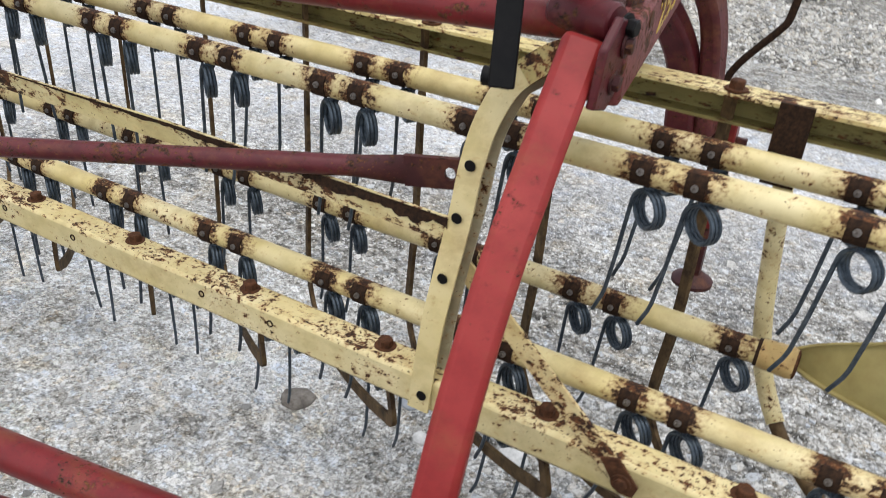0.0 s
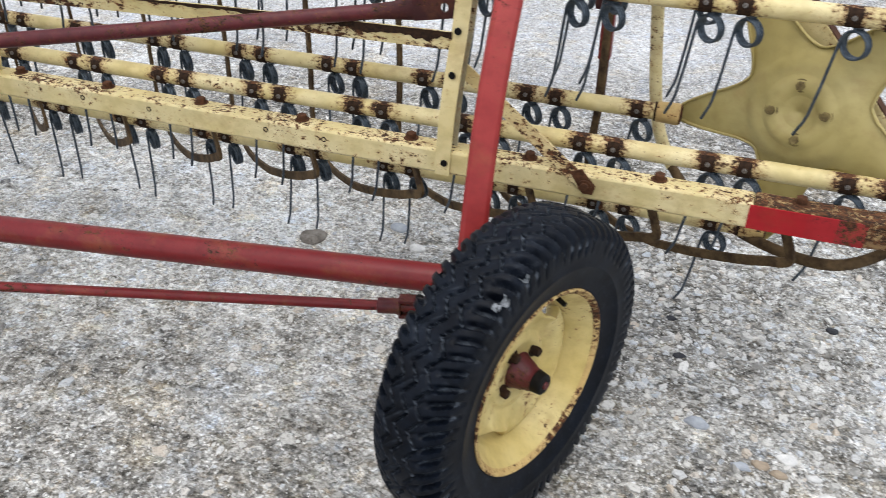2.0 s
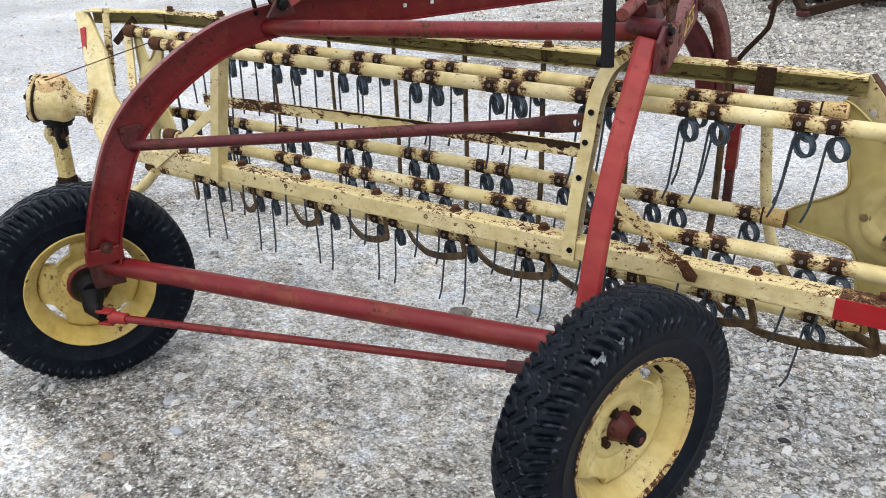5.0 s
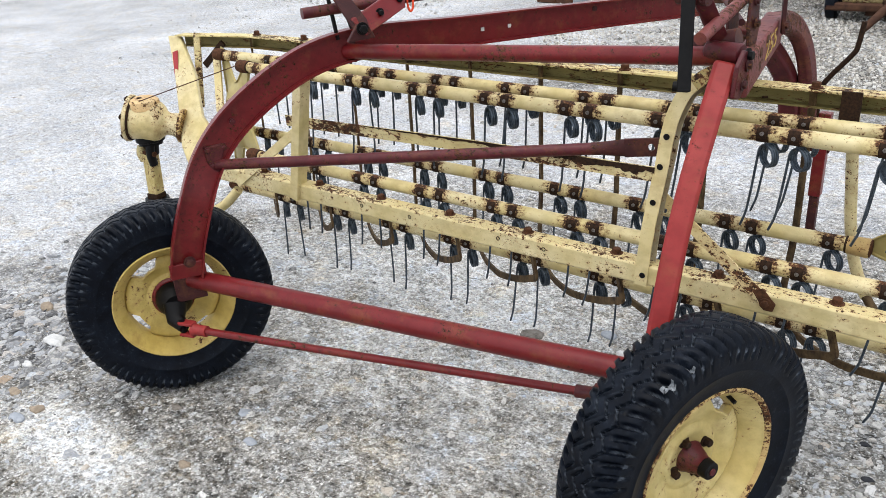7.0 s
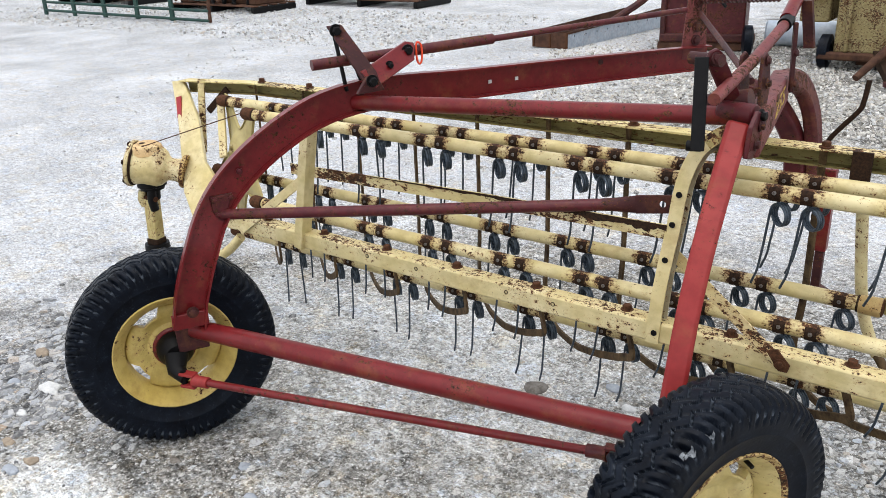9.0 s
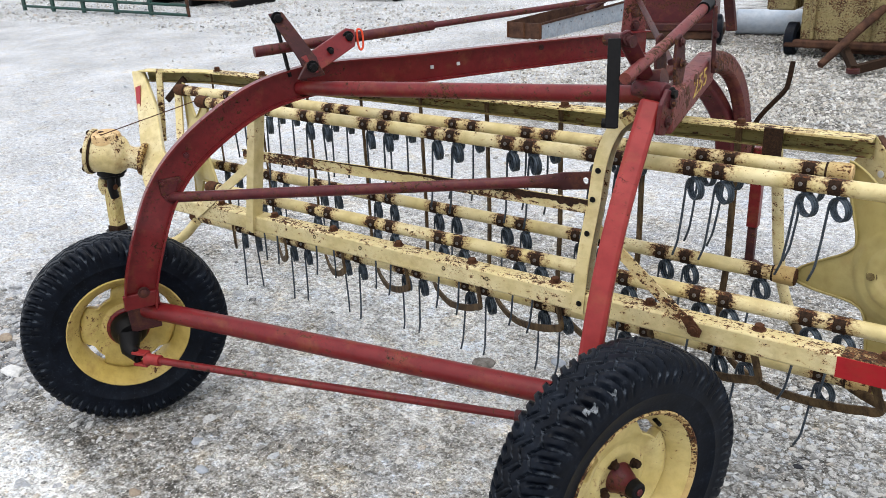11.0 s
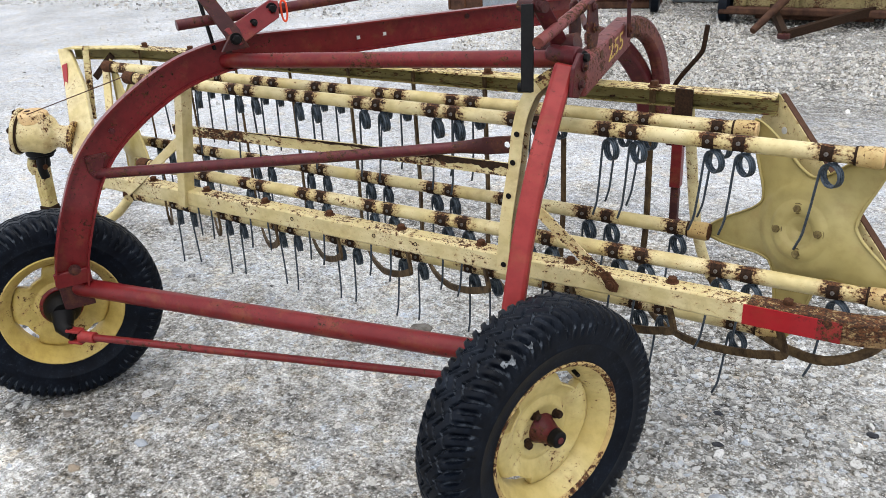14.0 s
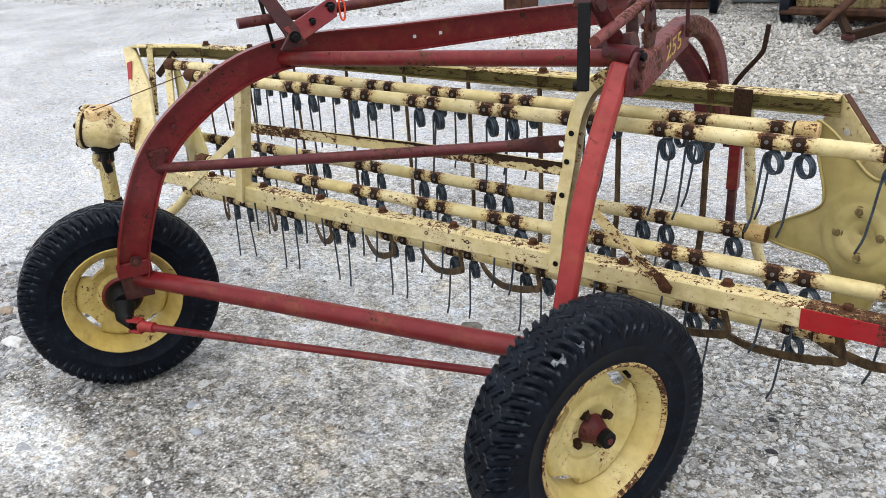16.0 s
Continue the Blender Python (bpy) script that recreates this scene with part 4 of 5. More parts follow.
for p, r in (((0.254, 0.285, 1.138), 0.012), ((0.236, 0.398, 1.150), 0.012)):
    c = Vector(p)
    Geo().plate([c + Vector((0.0012, 0, 0)) + Vector((-0.159, 0.987, 0.02)) * r * 1.5 * math.cos(a * 0.5236) + Vector((0, 0, r * math.sin(a * 0.5236))) for a in range(12)], 0.003, (0.987, 0.159, 0)).ob("oval_mark", BROWN, head, "dark oval spot on the head beam")
for p in ((0.281, 0.095, 1.145), (0.277, 0.08, 1.100)):
    Geo().hexbolt(p, (1, 0.08, 0), 0.011, 0.012).ob("bolt", RED_DARK, head)
far_pts = [(0.160, 0.69, 1.126), (0.166, 0.79, 1.128), (0.182, 0.88, 1.095), (0.205, 0.93, 1.02), (0.222, 0.95, 0.92), (0.240, 0.965, 0.74)]
far_arch = Geo().sweep(smooth_path(far_pts, 6), box_profile(0.045, 0.07), (0, 1, 0.6)).ob("far_arch", RED_RUSTED, rake, "faded red arch leg behind the basket", bevel=0.012)
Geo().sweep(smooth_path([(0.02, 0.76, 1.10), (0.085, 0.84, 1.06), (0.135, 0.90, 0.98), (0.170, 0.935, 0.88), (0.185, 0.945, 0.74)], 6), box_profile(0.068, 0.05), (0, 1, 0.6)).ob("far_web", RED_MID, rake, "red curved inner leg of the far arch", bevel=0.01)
stand = Geo().sweep([(0.285, 1.0, 0.80), (0.285, 1.0, 0.50)], box_profile(0.040, 0.040), (0, 1, 0)).ob("stand", RED, rake, "red raised parking stand", bevel=0.004)
Geo().sweep([(0.285, 1.0, 0.52), (0.285, 1.0, 0.345)], box_profile(0.030, 0.030), (0, 1, 0)).ob("stand_leg", RED_DARK, stand, bevel=0.003)
Geo().tube([(0.285, 1.0, 0.365), (0.285, 1.0, 0.345), (0.285, 1.0, 0.335)], [0.024, 0.052, 0.052], 24).ob("stand_foot", RED_DARK, stand, "round foot plate")
Geo().plate([(0.22, 1.0, 0.74), (0.33, 1.0, 0.74), (0.33, 1.0, 0.70), (0.31, 1.0, 0.66), (0.24, 1.0, 0.66)], 0.012, (0, 1, 0)).ob("stand_gusset", RED_DARK, stand)
crank = Geo().tube(smooth_path([(0.262, 0.99, 0.76), (0.252, 0.995, 0.84), (0.256, 1.0, 0.880), (0.282, 1.0, 0.925), (0.340, 1.0, 1.0), (0.352, 1.0, 1.03), (0.360, 1.0, 1.105)], 4), 0.0085, 10).ob("crank", RUST, rake, "thin rusty bent crank rod")

def lettering(body, size, m, parent):
    """Raised paint lettering in the built-in font."""
    cu = bpy.data.curves.new("lettering", 'FONT')
    cu.body, cu.size, cu.extrude = body, size, 0.0008
    tmp = bpy.data.objects.new("tmp_text", cu)
    scene.collection.objects.link(tmp)
    me = bpy.data.meshes.new_from_object(tmp)
    bpy.data.objects.remove(tmp)
    me.materials.clear()
    me.materials.append(LETTER)
    me.transform(m)
    o = new("lettering", me)
    o.parent = parent
    return tagged(o, label="worn yellow painted number")


bd = Vector((-0.100, 0.62, 0.016)).normalized()
bn = Vector((0.987, 0.159, 0)).normalized()
bm = Matrix((bd, bn.cross(bd), bn)).transposed().to_4x4()
bm.translation = Vector((0.258, 0.10, 1.106)) + bd * 0.275 + bn * 0.0272 + Vector((0, 0, -0.018))
bm = bm @ Matrix.Diagonal((1.75, 0.85, 1.0, 1.0))
lettering("255", 0.085, bm, head)

# lift levers over the head
lift = Geo().tube([(0.197, -0.010, 1.220), (0.197, 0.272, 1.268), (0.186, 0.59, 1.325)], [0.0158, 0.0155, 0.0150], 18).ob("lift_tube", RED_FADED, rake, "faded red lift tube with a scraped end")
Geo().tube([(0.187, 0.57, 1.322), (0.182, 0.63, 1.331)], 0.020, 16).ob("clamp_collar", BLACK, lift, "black clamp collar")
Geo().tube([(0.180, 0.62, 1.333), (0.175, 0.74, 1.385)], 0.020, 14).ob("tube_stub", RED, lift)
Geo().bar((0.205, 0.73, 1.375), (0.222, 0.75, 1.235), 0.032, 0.012, (0.2, 1, 0)).ob("hanger_flat", RED_DARK, lift)
Geo().bar((0.214, 0.62, 1.125), (0.207, 0.62, 1.325), 0.028, 0.012, (1, 0.4, 0)).ob("lift_link", RED_DARK, lift, "dark red link bar", bevel=0.002)
Geo().hexbolt((0.222, 0.615, 1.15), (1, -.3, 0), 0.010, 0.010).ob("bolt", RED_DARK, lift)
Geo().hexbolt((0.216, 0.61, 1.24), (1, -.3, 0), 0.009, 0.010).ob("bolt", RED_DARK, lift)
for sx in (-0.026, 0.028):
    Geo().plate([(0.202 + sx, 0.245, 1.155), (0.206 + sx, 0.293, 1.155), (0.206 + sx, 0.308, 1.20), (0.200 + sx, 0.305, 1.272), (0.196 + sx, 0.287, 1.290), (0.194 + sx, 0.262, 1.280), (0.194 + sx, 0.255, 1.22)], 0.009, (1, -0.1, 0)).ob("clevis_plate", RED_DARK, lift, bevel=0.003)
Geo().hexbolt((0.232, 0.282, 1.268), (1, 0, 0), 0.009, 0.008).ob("bolt", RED_DARK, lift)
Geo().hexbolt((0.238, 0.275, 1.213), (1, 0, 0), 0.010, 0.010).ob("bolt", RED_DARK, lift)
Geo().tube([(0.12, 0.16, 1.165), (0.235, 0.16, 1.19)], 0.03, 14).ob("cross_tube", RED_DARK, lift)
strap = Geo().bar((0.141, 0.045, 1.308), (0.168, -0.016, 1.092), 0.033, 0.013, (0.35, -0.95, 0)).ob("lift_strap", BLACK, rake, "black flat lift strap", bevel=0.002)
Geo().tube([(0.098, 0.088, 1.298), (0.185, 0.062, 1.300)], 0.016, 12).ob("strap_pin", RED_DARK, strap)
Geo().plate([(0.150, 0.050, 1.300), (0.156, 0.052, 1.322), (0.168, 0.060, 1.330), (0.180, 0.068, 1.318), (0.205, 0.140, 1.215), (0.212, 0.165, 1.150), (0.180, 0.150, 1.150), (0.166, 0.100, 1.230)], 0.014, (0.85, -0.5, 0.1)).ob("strap_arm", RED_MID, strap, "dark red curved lift arm", bevel=0.004)
Geo().hexbolt((0.172, 0.056, 1.306), (0.85, -0.5, 0.1), 0.010, 0.008).ob("arm_bolt", RED_DARK, strap)
Geo().tube([(0.137, -0.006, 1.100), (0.172, 0.000, 1.100)], 0.013, 12).ob("strap_bolt", BLACK, strap)

# side lever over the arch with its long rod
lever = Geo().plate([(-1.018, -0.045, 1.345), (-0.978, -0.020, 1.350), (-0.845, -0.022, 1.215), (-0.835, -0.02, 1.185), (-0.875, -0.045, 1.175)], 0.012, SIDE_T).ob("lift_lever", RED_DARK, rake, "dark red bell-crank lever on the arch", bevel=0.003)
Geo().plate([(-0.885, -0.05, 1.215), (-0.845, -0.03, 1.165), (-0.83, 0.15, 1.225), (-0.845, 0.17, 1.275), (-0.87, 0.155, 1.28)], 0.012, SIDE_T).ob("lever_arm", RED, lever, bevel=0.003)
Geo().plate([(-0.885, -0.075, 1.150), (-0.84, 0.005, 1.155), (-0.848, -0.015, 1.195), (-0.865, -0.045, 1.203)], 0.02, SIDE_T).ob("lever_bracket", RED_DARK, lever, bevel=0.003)
for p, r in (((-0.856, -0.037, 1.189), 0.013), ((-0.858, 0.145, 1.255), 0.013), ((-0.865, 0.06, 1.222), 0.009), ((-0.995, -0.032, 1.332), 0.014)):
    Geo().hexbolt(Vector(p) + SIDE_T * 0.012, SIDE_T, r, 0.02).ob("pin", BLACK, lever)
for p, q in (((-0.999, -0.035, 1.335), (-0.985, -0.01, 1.14)), ((-0.975, 0.005, 1.27), (-0.955, 0.04, 1.14))):
    Geo().bar(p, q, 0.010, 0.008, (0, 1, 0)).ob("lift_strip", BLACK, lever, "thin black strip")
RD = Vector((0.47, 0.88, 0.033)).normalized()
r0 = Vector((-1.026, -0.115, 1.235))
long_rod = Geo().tube([r0, r0 + RD * 0.64], 0.0175, 16).ob("long_rod", RED_MID, rake, "dark red telescoping rod over the beam")
Geo().tube([r0 + RD * 0.63, r0 + RD * 1.52], 0.011, 12).ob("inner_rod", RED_MID, long_rod)
Geo().tube(smooth_path([(-0.845, 0.19, 1.275), (-0.838, 0.20, 1.262), (-0.836, 0.198, 1.22), (-0.840, 0.19, 1.205), (-0.846, 0.185, 1.22), (-0.848, 0.185, 1.262), (-0.845, 0.19, 1.275)], 4), 0.0035, 8).ob("tag_loop", ORANGE, lever, "bright orange plastic tie")
mast = Geo().plate([(-0.335, 1.165, 1.10), (-0.275, 1.27, 1.10), (-0.285, 1.25, 1.42), (-0.32, 1.19, 1.42)], 0.012, SIDE_T).ob("mast", RED_FADED, rake, "faded red mast plate on the beam", bevel=0.003)
for z in (1.17, 1.22, 1.31):
    side_bolt(Vector((-0.305, 1.22, z)) + SIDE_T * 0.008, mast, RED_DARK, 0.014)
coil = [Vector((-0.29, 1.22, 1.325)) + Vector((0.30 * i / 180, -0.05 * i / 180, 0.02 * i / 180)) + 0.02 * Vector((0, math.cos(i * 0.7), math.sin(i * 0.7))) for i in range(181)]
Geo().tube(coil, 0.0035, 6).ob("mast_spring", RED_DARK, mast, "dark red tension spring")
Geo().tube([(-0.29, 1.22, 1.27), (0.16, 0.40, 1.19)], 0.010, 10).ob("stay_rod", RED_DARK, mast)

# drive joints at the wheels
for end, d in ((ROD_A, -1), (ROD_B, 1)):
    axis = (ROD_B - ROD_A).normalized() * d
    if d > 0:
        end = ROD_A.lerp(ROD_B, 0.905)
    j0 = Geo()
    j0.tube([end - axis * 0.05, end - axis * 0.005, end + axis * 0.005], [0.019, 0.019, 0.025], 14)
    for o in (Vector((0, 0, 0.021)), Vector((0, 0, -0.021))):
        j0.bar(end + o, end + axis * 0.056 + o, 0.030, 0.010, (0, 0, 1))
    j0.ob("drive_joint", RED_BRIGHT if d < 0 else RED_MID, rod, "red universal joint fork", bevel=0.002)
    Geo().tube([end + axis * 0.048 + Vector((0, 0, -0.03)), end + axis * 0.048 + Vector((0, 0, 0.03))], 0.010, 12).ob("joint_cross", BLACK, rod)
    far_end = Vector((-1.335, -0.560, 0.335)) if d < 0 else Vector((0.27, -0.235, 0.325))
    Geo().tube([end + axis * 0.042, (end + axis * 0.075).lerp(far_end, 0.3), far_end], [0.019, 0.030, 0.040] if d < 0 else [0.017, 0.024, 0.028], 18).ob("joint_yoke", BLACK if d < 0 else RED_MID, rod, "greasy yoke turning into the wheel hub")

# ---- gearbox end of the basket ----
gear_bar = Geo().plate([(-2.46, 0.40, 0.985), (-2.37, 0.40, 0.99), (-2.165, 0.293, 0.86), (-2.0, 0.17, 0.72), (-1.905, 0.13, 0.69), (-1.73, 0.02, 0.61), (-1.74, -0.03, 0.54), (-1.85, -0.03, 0.52), (-2.05, 0.08, 0.60), (-2.145, 0.16, 0.69), (-2.31, 0.293, 0.845)], 0.035, (0.45, -0.85, 0.35)).ob("gear_end_plate", YELLOW, rake, "cream-yellow end plate carrying the gearbox", bevel=0.006)
Geo().plate([Vector(p) + Vector((0.45, -0.85, 0.35)).normalized() * 0.021 for p in ((-2.365, 0.345, 0.925), (-2.335, 0.352, 0.935), (-2.285, 0.300, 0.86), (-2.280, 0.275, 0.78), (-2.315, 0.300, 0.845))], 0.004, (0.45, -0.85, 0.35)).ob("red_patch", RED_STRIPE, gear_bar, "faded red tape patch")
gm = Matrix.Translation((-2.10, 0.135, 0.672)) @ Vector((-0.80, -0.56, 0.20)).to_track_quat('X', 'Z').to_matrix().to_4x4()
gearbox = Geo().lathe([(0.012, 0.0), (0.012, 0.060), (0.024, 0.053), (0.045, 0.048), (0.066, 0.049), (0.080, 0.058), (0.092, 0.076), (0.108, 0.087), (0.14, 0.090), (0.20, 0.088), (0.213, 0.088), (0.216, 0.0)], gm, 40).ob("gearbox", GEAR_PAINT, rake, "cream cast gearbox with rust-orange top", smooth=40)
Geo().lathe([(-0.004, 0.0), (-0.004, 0.070), (0.004, 0.073), (0.012, 0.071), (0.015, 0.055), (0.015, 0.0)], gm, 32).ob("mounting_flange", BEAD, gearbox, "rusted mounting flange", smooth=40)
Geo().lathe([(0.210, 0.0), (0.210, 0.093), (0.213, 0.095), (0.219, 0.095), (0.220, 0.088)], gm, 32).ob("gasket", RUST, gearbox, "oil-blackened gasket", smooth=40)
Geo().lathe([(0.219, 0.0), (0.219, 0.098), (0.222, 0.101), (0.233, 0.101), (0.237, 0.096), (0.240, 0.066), (0.252, 0.058), (0.256, 0.046), (0.256, 0.0)], gm, 32).ob("end_cover", GEAR_PAINT, gearbox, "cream bolted end cover", smooth=40)
for i in range(6):
    a = i * math.pi / 3 + 0.3
    Geo().hexbolt(gm @ Vector((0.236, 0.088 * math.cos(a), 0.088 * math.sin(a))), gm.to_3x3() @ Vector((1, 0, 0)), 0.010, 0.010).ob("bolt", RUST, gearbox)
gc = gm @ Vector((0.16, 0, 0))
Geo().tube([gc + Vector((0, 0, -0.05)), gc + Vector((0, 0, -0.088)), gc + Vector((0, 0, -0.092)), gc + Vector((0, 0, -0.104)), gc + Vector((0, 0, -0.108)), gc + Vector((0, 0, -0.150))], [0.064, 0.062, 0.052, 0.050, 0.030, 0.026], 24).ob("oil_seal", BLACK, gearbox, "oily black seal housing")
Geo().tube([gc + Vector((0.01, -0.02, 0.085)), gc + Vector((0.01, -0.02, 0.105))], [0.016, 0.012], 10).ob("filler_plug", RUST, gearbox)
Geo().tube([gc + Vector((0.0, 0.0, 0.055)), gc + Vector((0.0, 0.0, 0.088)), gc + Vector((0.0, 0.0, 0.100)), gc + Vector((0.0, 0.0, 0.104))], [0.074, 0.066, 0.050, 0.025], 24).ob("rusted_cover", RUST_ORANGE, gearbox, "rust-orange top cover")
leg = Geo().sweep([gc + Vector((0.0, -0.015, -0.14)), gc + Vector((-0.01, -0.02, -0.36))], box_profile(0.052, 0.052), (1, 0.2, 0)).ob("drive_leg", LEG_PAINT, rake, "grimy yellow telescoping drive shaft leg", bevel=0.006)
for sx, sy, mat, z0, z1 in ((-0.030, -0.030, RAIL, -0.110, -0.175), (0.022, -0.022, BLACK, -0.095, -0.190)):
    Geo().tube(smooth_path([gc + Vector((sx, sy, z0)), gc + Vector((sx * 1.15, sy - 0.008, 0.5 * (z0 + z1))), gc + Vector((sx, sy, z1))], 4), 0.019, 12).ob("joint_fork", mat, leg)
Geo().tube([gc + Vector((-0.052, -0.036, -0.140)), gc + Vector((0.045, -0.024, -0.140))], 0.012, 12).ob("cross_pin", RUST_BOLT, leg, "rusty joint pin")
Geo().sweep([gc + Vector((-0.009, -0.0195, -0.325)), gc + Vector((-0.01, -0.02, -0.362))], box_profile(0.060, 0.060), (1, 0.2, 0)).ob("sleeve", RUST, leg, "rust-blackened sleeve", bevel=0.005)
Geo().tube([gc + Vector((-0.01, -0.02, -0.35)), gc + Vector((-0.01, -0.02, -0.375)), gc + Vector((-0.01, -0.02, -0.39)), gc + Vector((-0.012, -0.02, -0.46))], [0.052, 0.055, 0.04, 0.036], 18).ob("lower_joint", BLACK, leg, "black lower joint")
Geo().tube([gm @ Vector((0.235, 0.03, 0.06)), (-1.70, 0.15, 0.965)], 0.0022, 6).ob("wire", BROWN, rake, "thin dark wire tied to the reel")
Geo().bar((-2.085, 0.36, 0.955), (-1.93, 0.21, 0.74), 0.034, 0.012, (0.45, -0.85, 0)).ob("inner_strut", YELLOW_WORN, rake, "narrow yellow strut, rust-stained", bevel=0.002)
Geo().bar((-2.185, 0.365, 0.88), (-2.06, 0.383, 0.985), 0.028, 0.010, (0.3, -0.9, 0)).ob("gusset", RUST, rake, "rust-black angled gusset")
Geo().bar((-2.225, 0.378, 1.018), (-2.20, 0.315, 0.70), 0.034, 0.008, (0.25, -0.95, 0)).ob("hanger_strip", RAIL, rake, "rust-streaked yellow hanger strip", bevel=0.001)
Geo().tube(smooth_path([(-1.60, -0.02, 0.52), (-1.66, -0.04, 0.46), (-1.74, -0.05, 0.415), (-1.82, -0.04, 0.42), (-1.86, -0.02, 0.50)], 5), 0.019, 14).ob("end_hoop", YELLOW_WORN, rake, "bent yellow tube hoop at the gearbox end")

# ---- wheels ----
MARK = 2.02


def wheel(m, radius, inner, label):
    """A tyre on a pressed steel rim; the rake's hub side looks to +X if not inner."""
    k = radius / 0.345
    w = new("wheel")
    w.parent = rake
    w.matrix_local = m
    tagged(w, label=label)
    def tri_wave(v):
        v = v % 1.0
        return 4 * abs(v - 0.5) - 1

    def step(v, lo, hi):
        v = max(0.0, min(1.0, (v - lo) / (hi - lo)))
        return v * v * (3 - 2 * v)

    def tread(sx, a):
        """Depth of the tread pattern at a place across (-1..1) and round the tyre."""
        n, cut = 36, 0.0
        u = a * n / (2 * math.pi)
        z = tri_wave(u)
        for line in (-0.40, 0.0, 0.40):
            cut = max(cut, 0.0090 * (1 - step(abs(sx - line - 0.15 * z), 0.014, 0.050)))
        if abs(sx) > 0.52:
            w = abs(tri_wave(u + 0.25 + 0.55 * abs(sx)))
            cut = max(cut, (0.016 + 0.006 * math.sin(int(u) * 2.4) ** 2) * step(abs(sx), 0.50, 0.74) * step(w, 0.48, 0.70))
        else:
            w = abs(tri_wave(0.5 * u + 0.6 * sx))
            cut = max(cut, 0.0030 * step(w, 0.84, 0.97))
        return cut

    t = Geo()
    side = [(-0.056, 0.190), (-0.064, 0.203), (-0.0665, 0.211), (-0.0665, 0.216), (-0.073, 0.236), (-0.0772, 0.252), (-0.0785, 0.254), (-0.0785, 0.257), (-0.0778, 0.259), (-0.0795, 0.275), (-0.0795, 0.282), (-0.0800, 0.290), (-0.0798, 0.298), (-0.0785, 0.308)]
    cross = [-1.02 + 2.04 * i / 52 for i in range(53)]
    n = 720

    def crown(sx):
        return 0.345 - 0.018 * abs(sx) ** 6 - 0.005 * sx * sx

    verts = []
    for j in range(n):
        a = 2 * math.pi * j / n
        u = a * 36 / (2 * math.pi)
        dent = 1 - 0.075 * step(abs(tri_wave(u + 0.80)), 0.55, 0.74) * (0.45 + 0.55 * math.sin(int(u + 0.3) * 1.9) * math.sin(1.5 * a))
        worn = 0.0022 * math.sin(3 * a + 0.6) + 0.0012 * math.sin(11 * a)
        flank = [(x * (dent if r > 0.288 else 1.0), r) for x, r in side]
        ring = [(x * k, r * k) for x, r in flank]
        for sx in cross:
            ring.append((0.0765 * sx * k, (crown(sx) - tread(sx, a) + worn * abs(sx) ** 3) * k))
        ring += [(-x * k, r * k) for x, r in reversed(flank)]
        verts += [(x, r * math.cos(a), r * math.sin(a)) for x, r in ring]
    q = len(side) * 2 + len(cross)
    t.add(verts, [(j * q + i, j * q + i + 1, ((j + 1) % n) * q + i + 1, ((j + 1) % n) * q + i) for j in range(n) for i in range(q - 1)])
    t.ob("tyre", RUBBER, w, "black tyre with worn zigzag lugs", smooth=50)
    if not inner:
        rw = random.Random(4)
        for a0, a1, s0, s1 in ((MARK, MARK + 0.10, 0.90, 1.02), (MARK - 0.18, MARK - 0.12, 0.96, 1.02)):
            g, nn = Geo(), 7
            vs = []
            for jj in range(nn):
                for ii in range(nn):
                    f, h = jj / (nn - 1), ii / (nn - 1)
                    a = a0 + (a1 - a0) * f + rw.uniform(-.006, .006)
                    sx = s0 + (s1 - s0) * h + rw.uniform(-.015, .015) - 0.05 * f
                    r = (crown(min(sx, 1.0)) - 0.6 * tread(sx, a) + 0.0025) * k
                    vs.append((0.0765 * sx * k + 0.0015, r * math.cos(a), r * math.sin(a)))
            g.add(vs, [(y * nn + x, y * nn + x + 1, (y + 1) * nn + x + 1, (y + 1) * nn + x) for y in range(nn - 1) for x in range(nn - 1) if rw.random() < 0.85])
            g.ob("paint_mark", WHITE_MARK, w, "smear of white paint", smooth=60)
    paint = YELLOW_DEEP if inner else YELLOW_RIM
    Geo().lathe([(x * k, r * k) for x, r in [(0.058, 0.190), (0.066, 0.200), (0.060, 0.203), (0.054, 0.195), (0.046, 0.187), (0.036, 0.183), (0.026, 0.170), (-0.02, 0.163), (-0.040, 0.181), (-0.056, 0.191), (-0.064, 0.199), (-0.060, 0.187), (-0.045, 0.177), (-0.02, 0.156), (0.026, 0.164), (0.04, 0.178)]], n=72, closed=True).ob("rim", paint, w, "cream-yellow steel rim, rust along the bead", smooth=40)
    Geo().lathe([(x * k, r * k) for x, r in [(0.0595, 0.1905), (0.0675, 0.1985), (0.0690, 0.2010), (0.0675, 0.2045), (0.0630, 0.2050)]], n=72).ob("bead_edge", paint if inner else BEAD, w, "" if inner else "rusty bead edge of the rim")
    Geo().lathe([(x * k, r * k) for x, r in [(0.0300, 0.1682), (0.0340, 0.1722), (0.0372, 0.1768), (0.0400, 0.1790)]], n=72).ob("seam", RUST_BOLT, w, "rust-stained seam of the rim")
    d, seg, slot = Geo(), 160, 0.53 if inner else 0.93
    rings = [(-0.016, 0.152), (0.000, 0.157), (0.009, 0.154), (0.014, 0.143), (0.014, 0.124), (0.009, 0.104), (0.001, 0.092), (0.000, 0.086), (0.004, 0.081), (0.007, 0.074), (0.007, 0.064), (0.003, 0.059), (0.003, 0.024)]
    vs, fs = [], []
    for j in range(seg):
        a = 2 * math.pi * j / seg
        gap = step(math.cos(4 * (a - slot)), 0.05, 0.75)
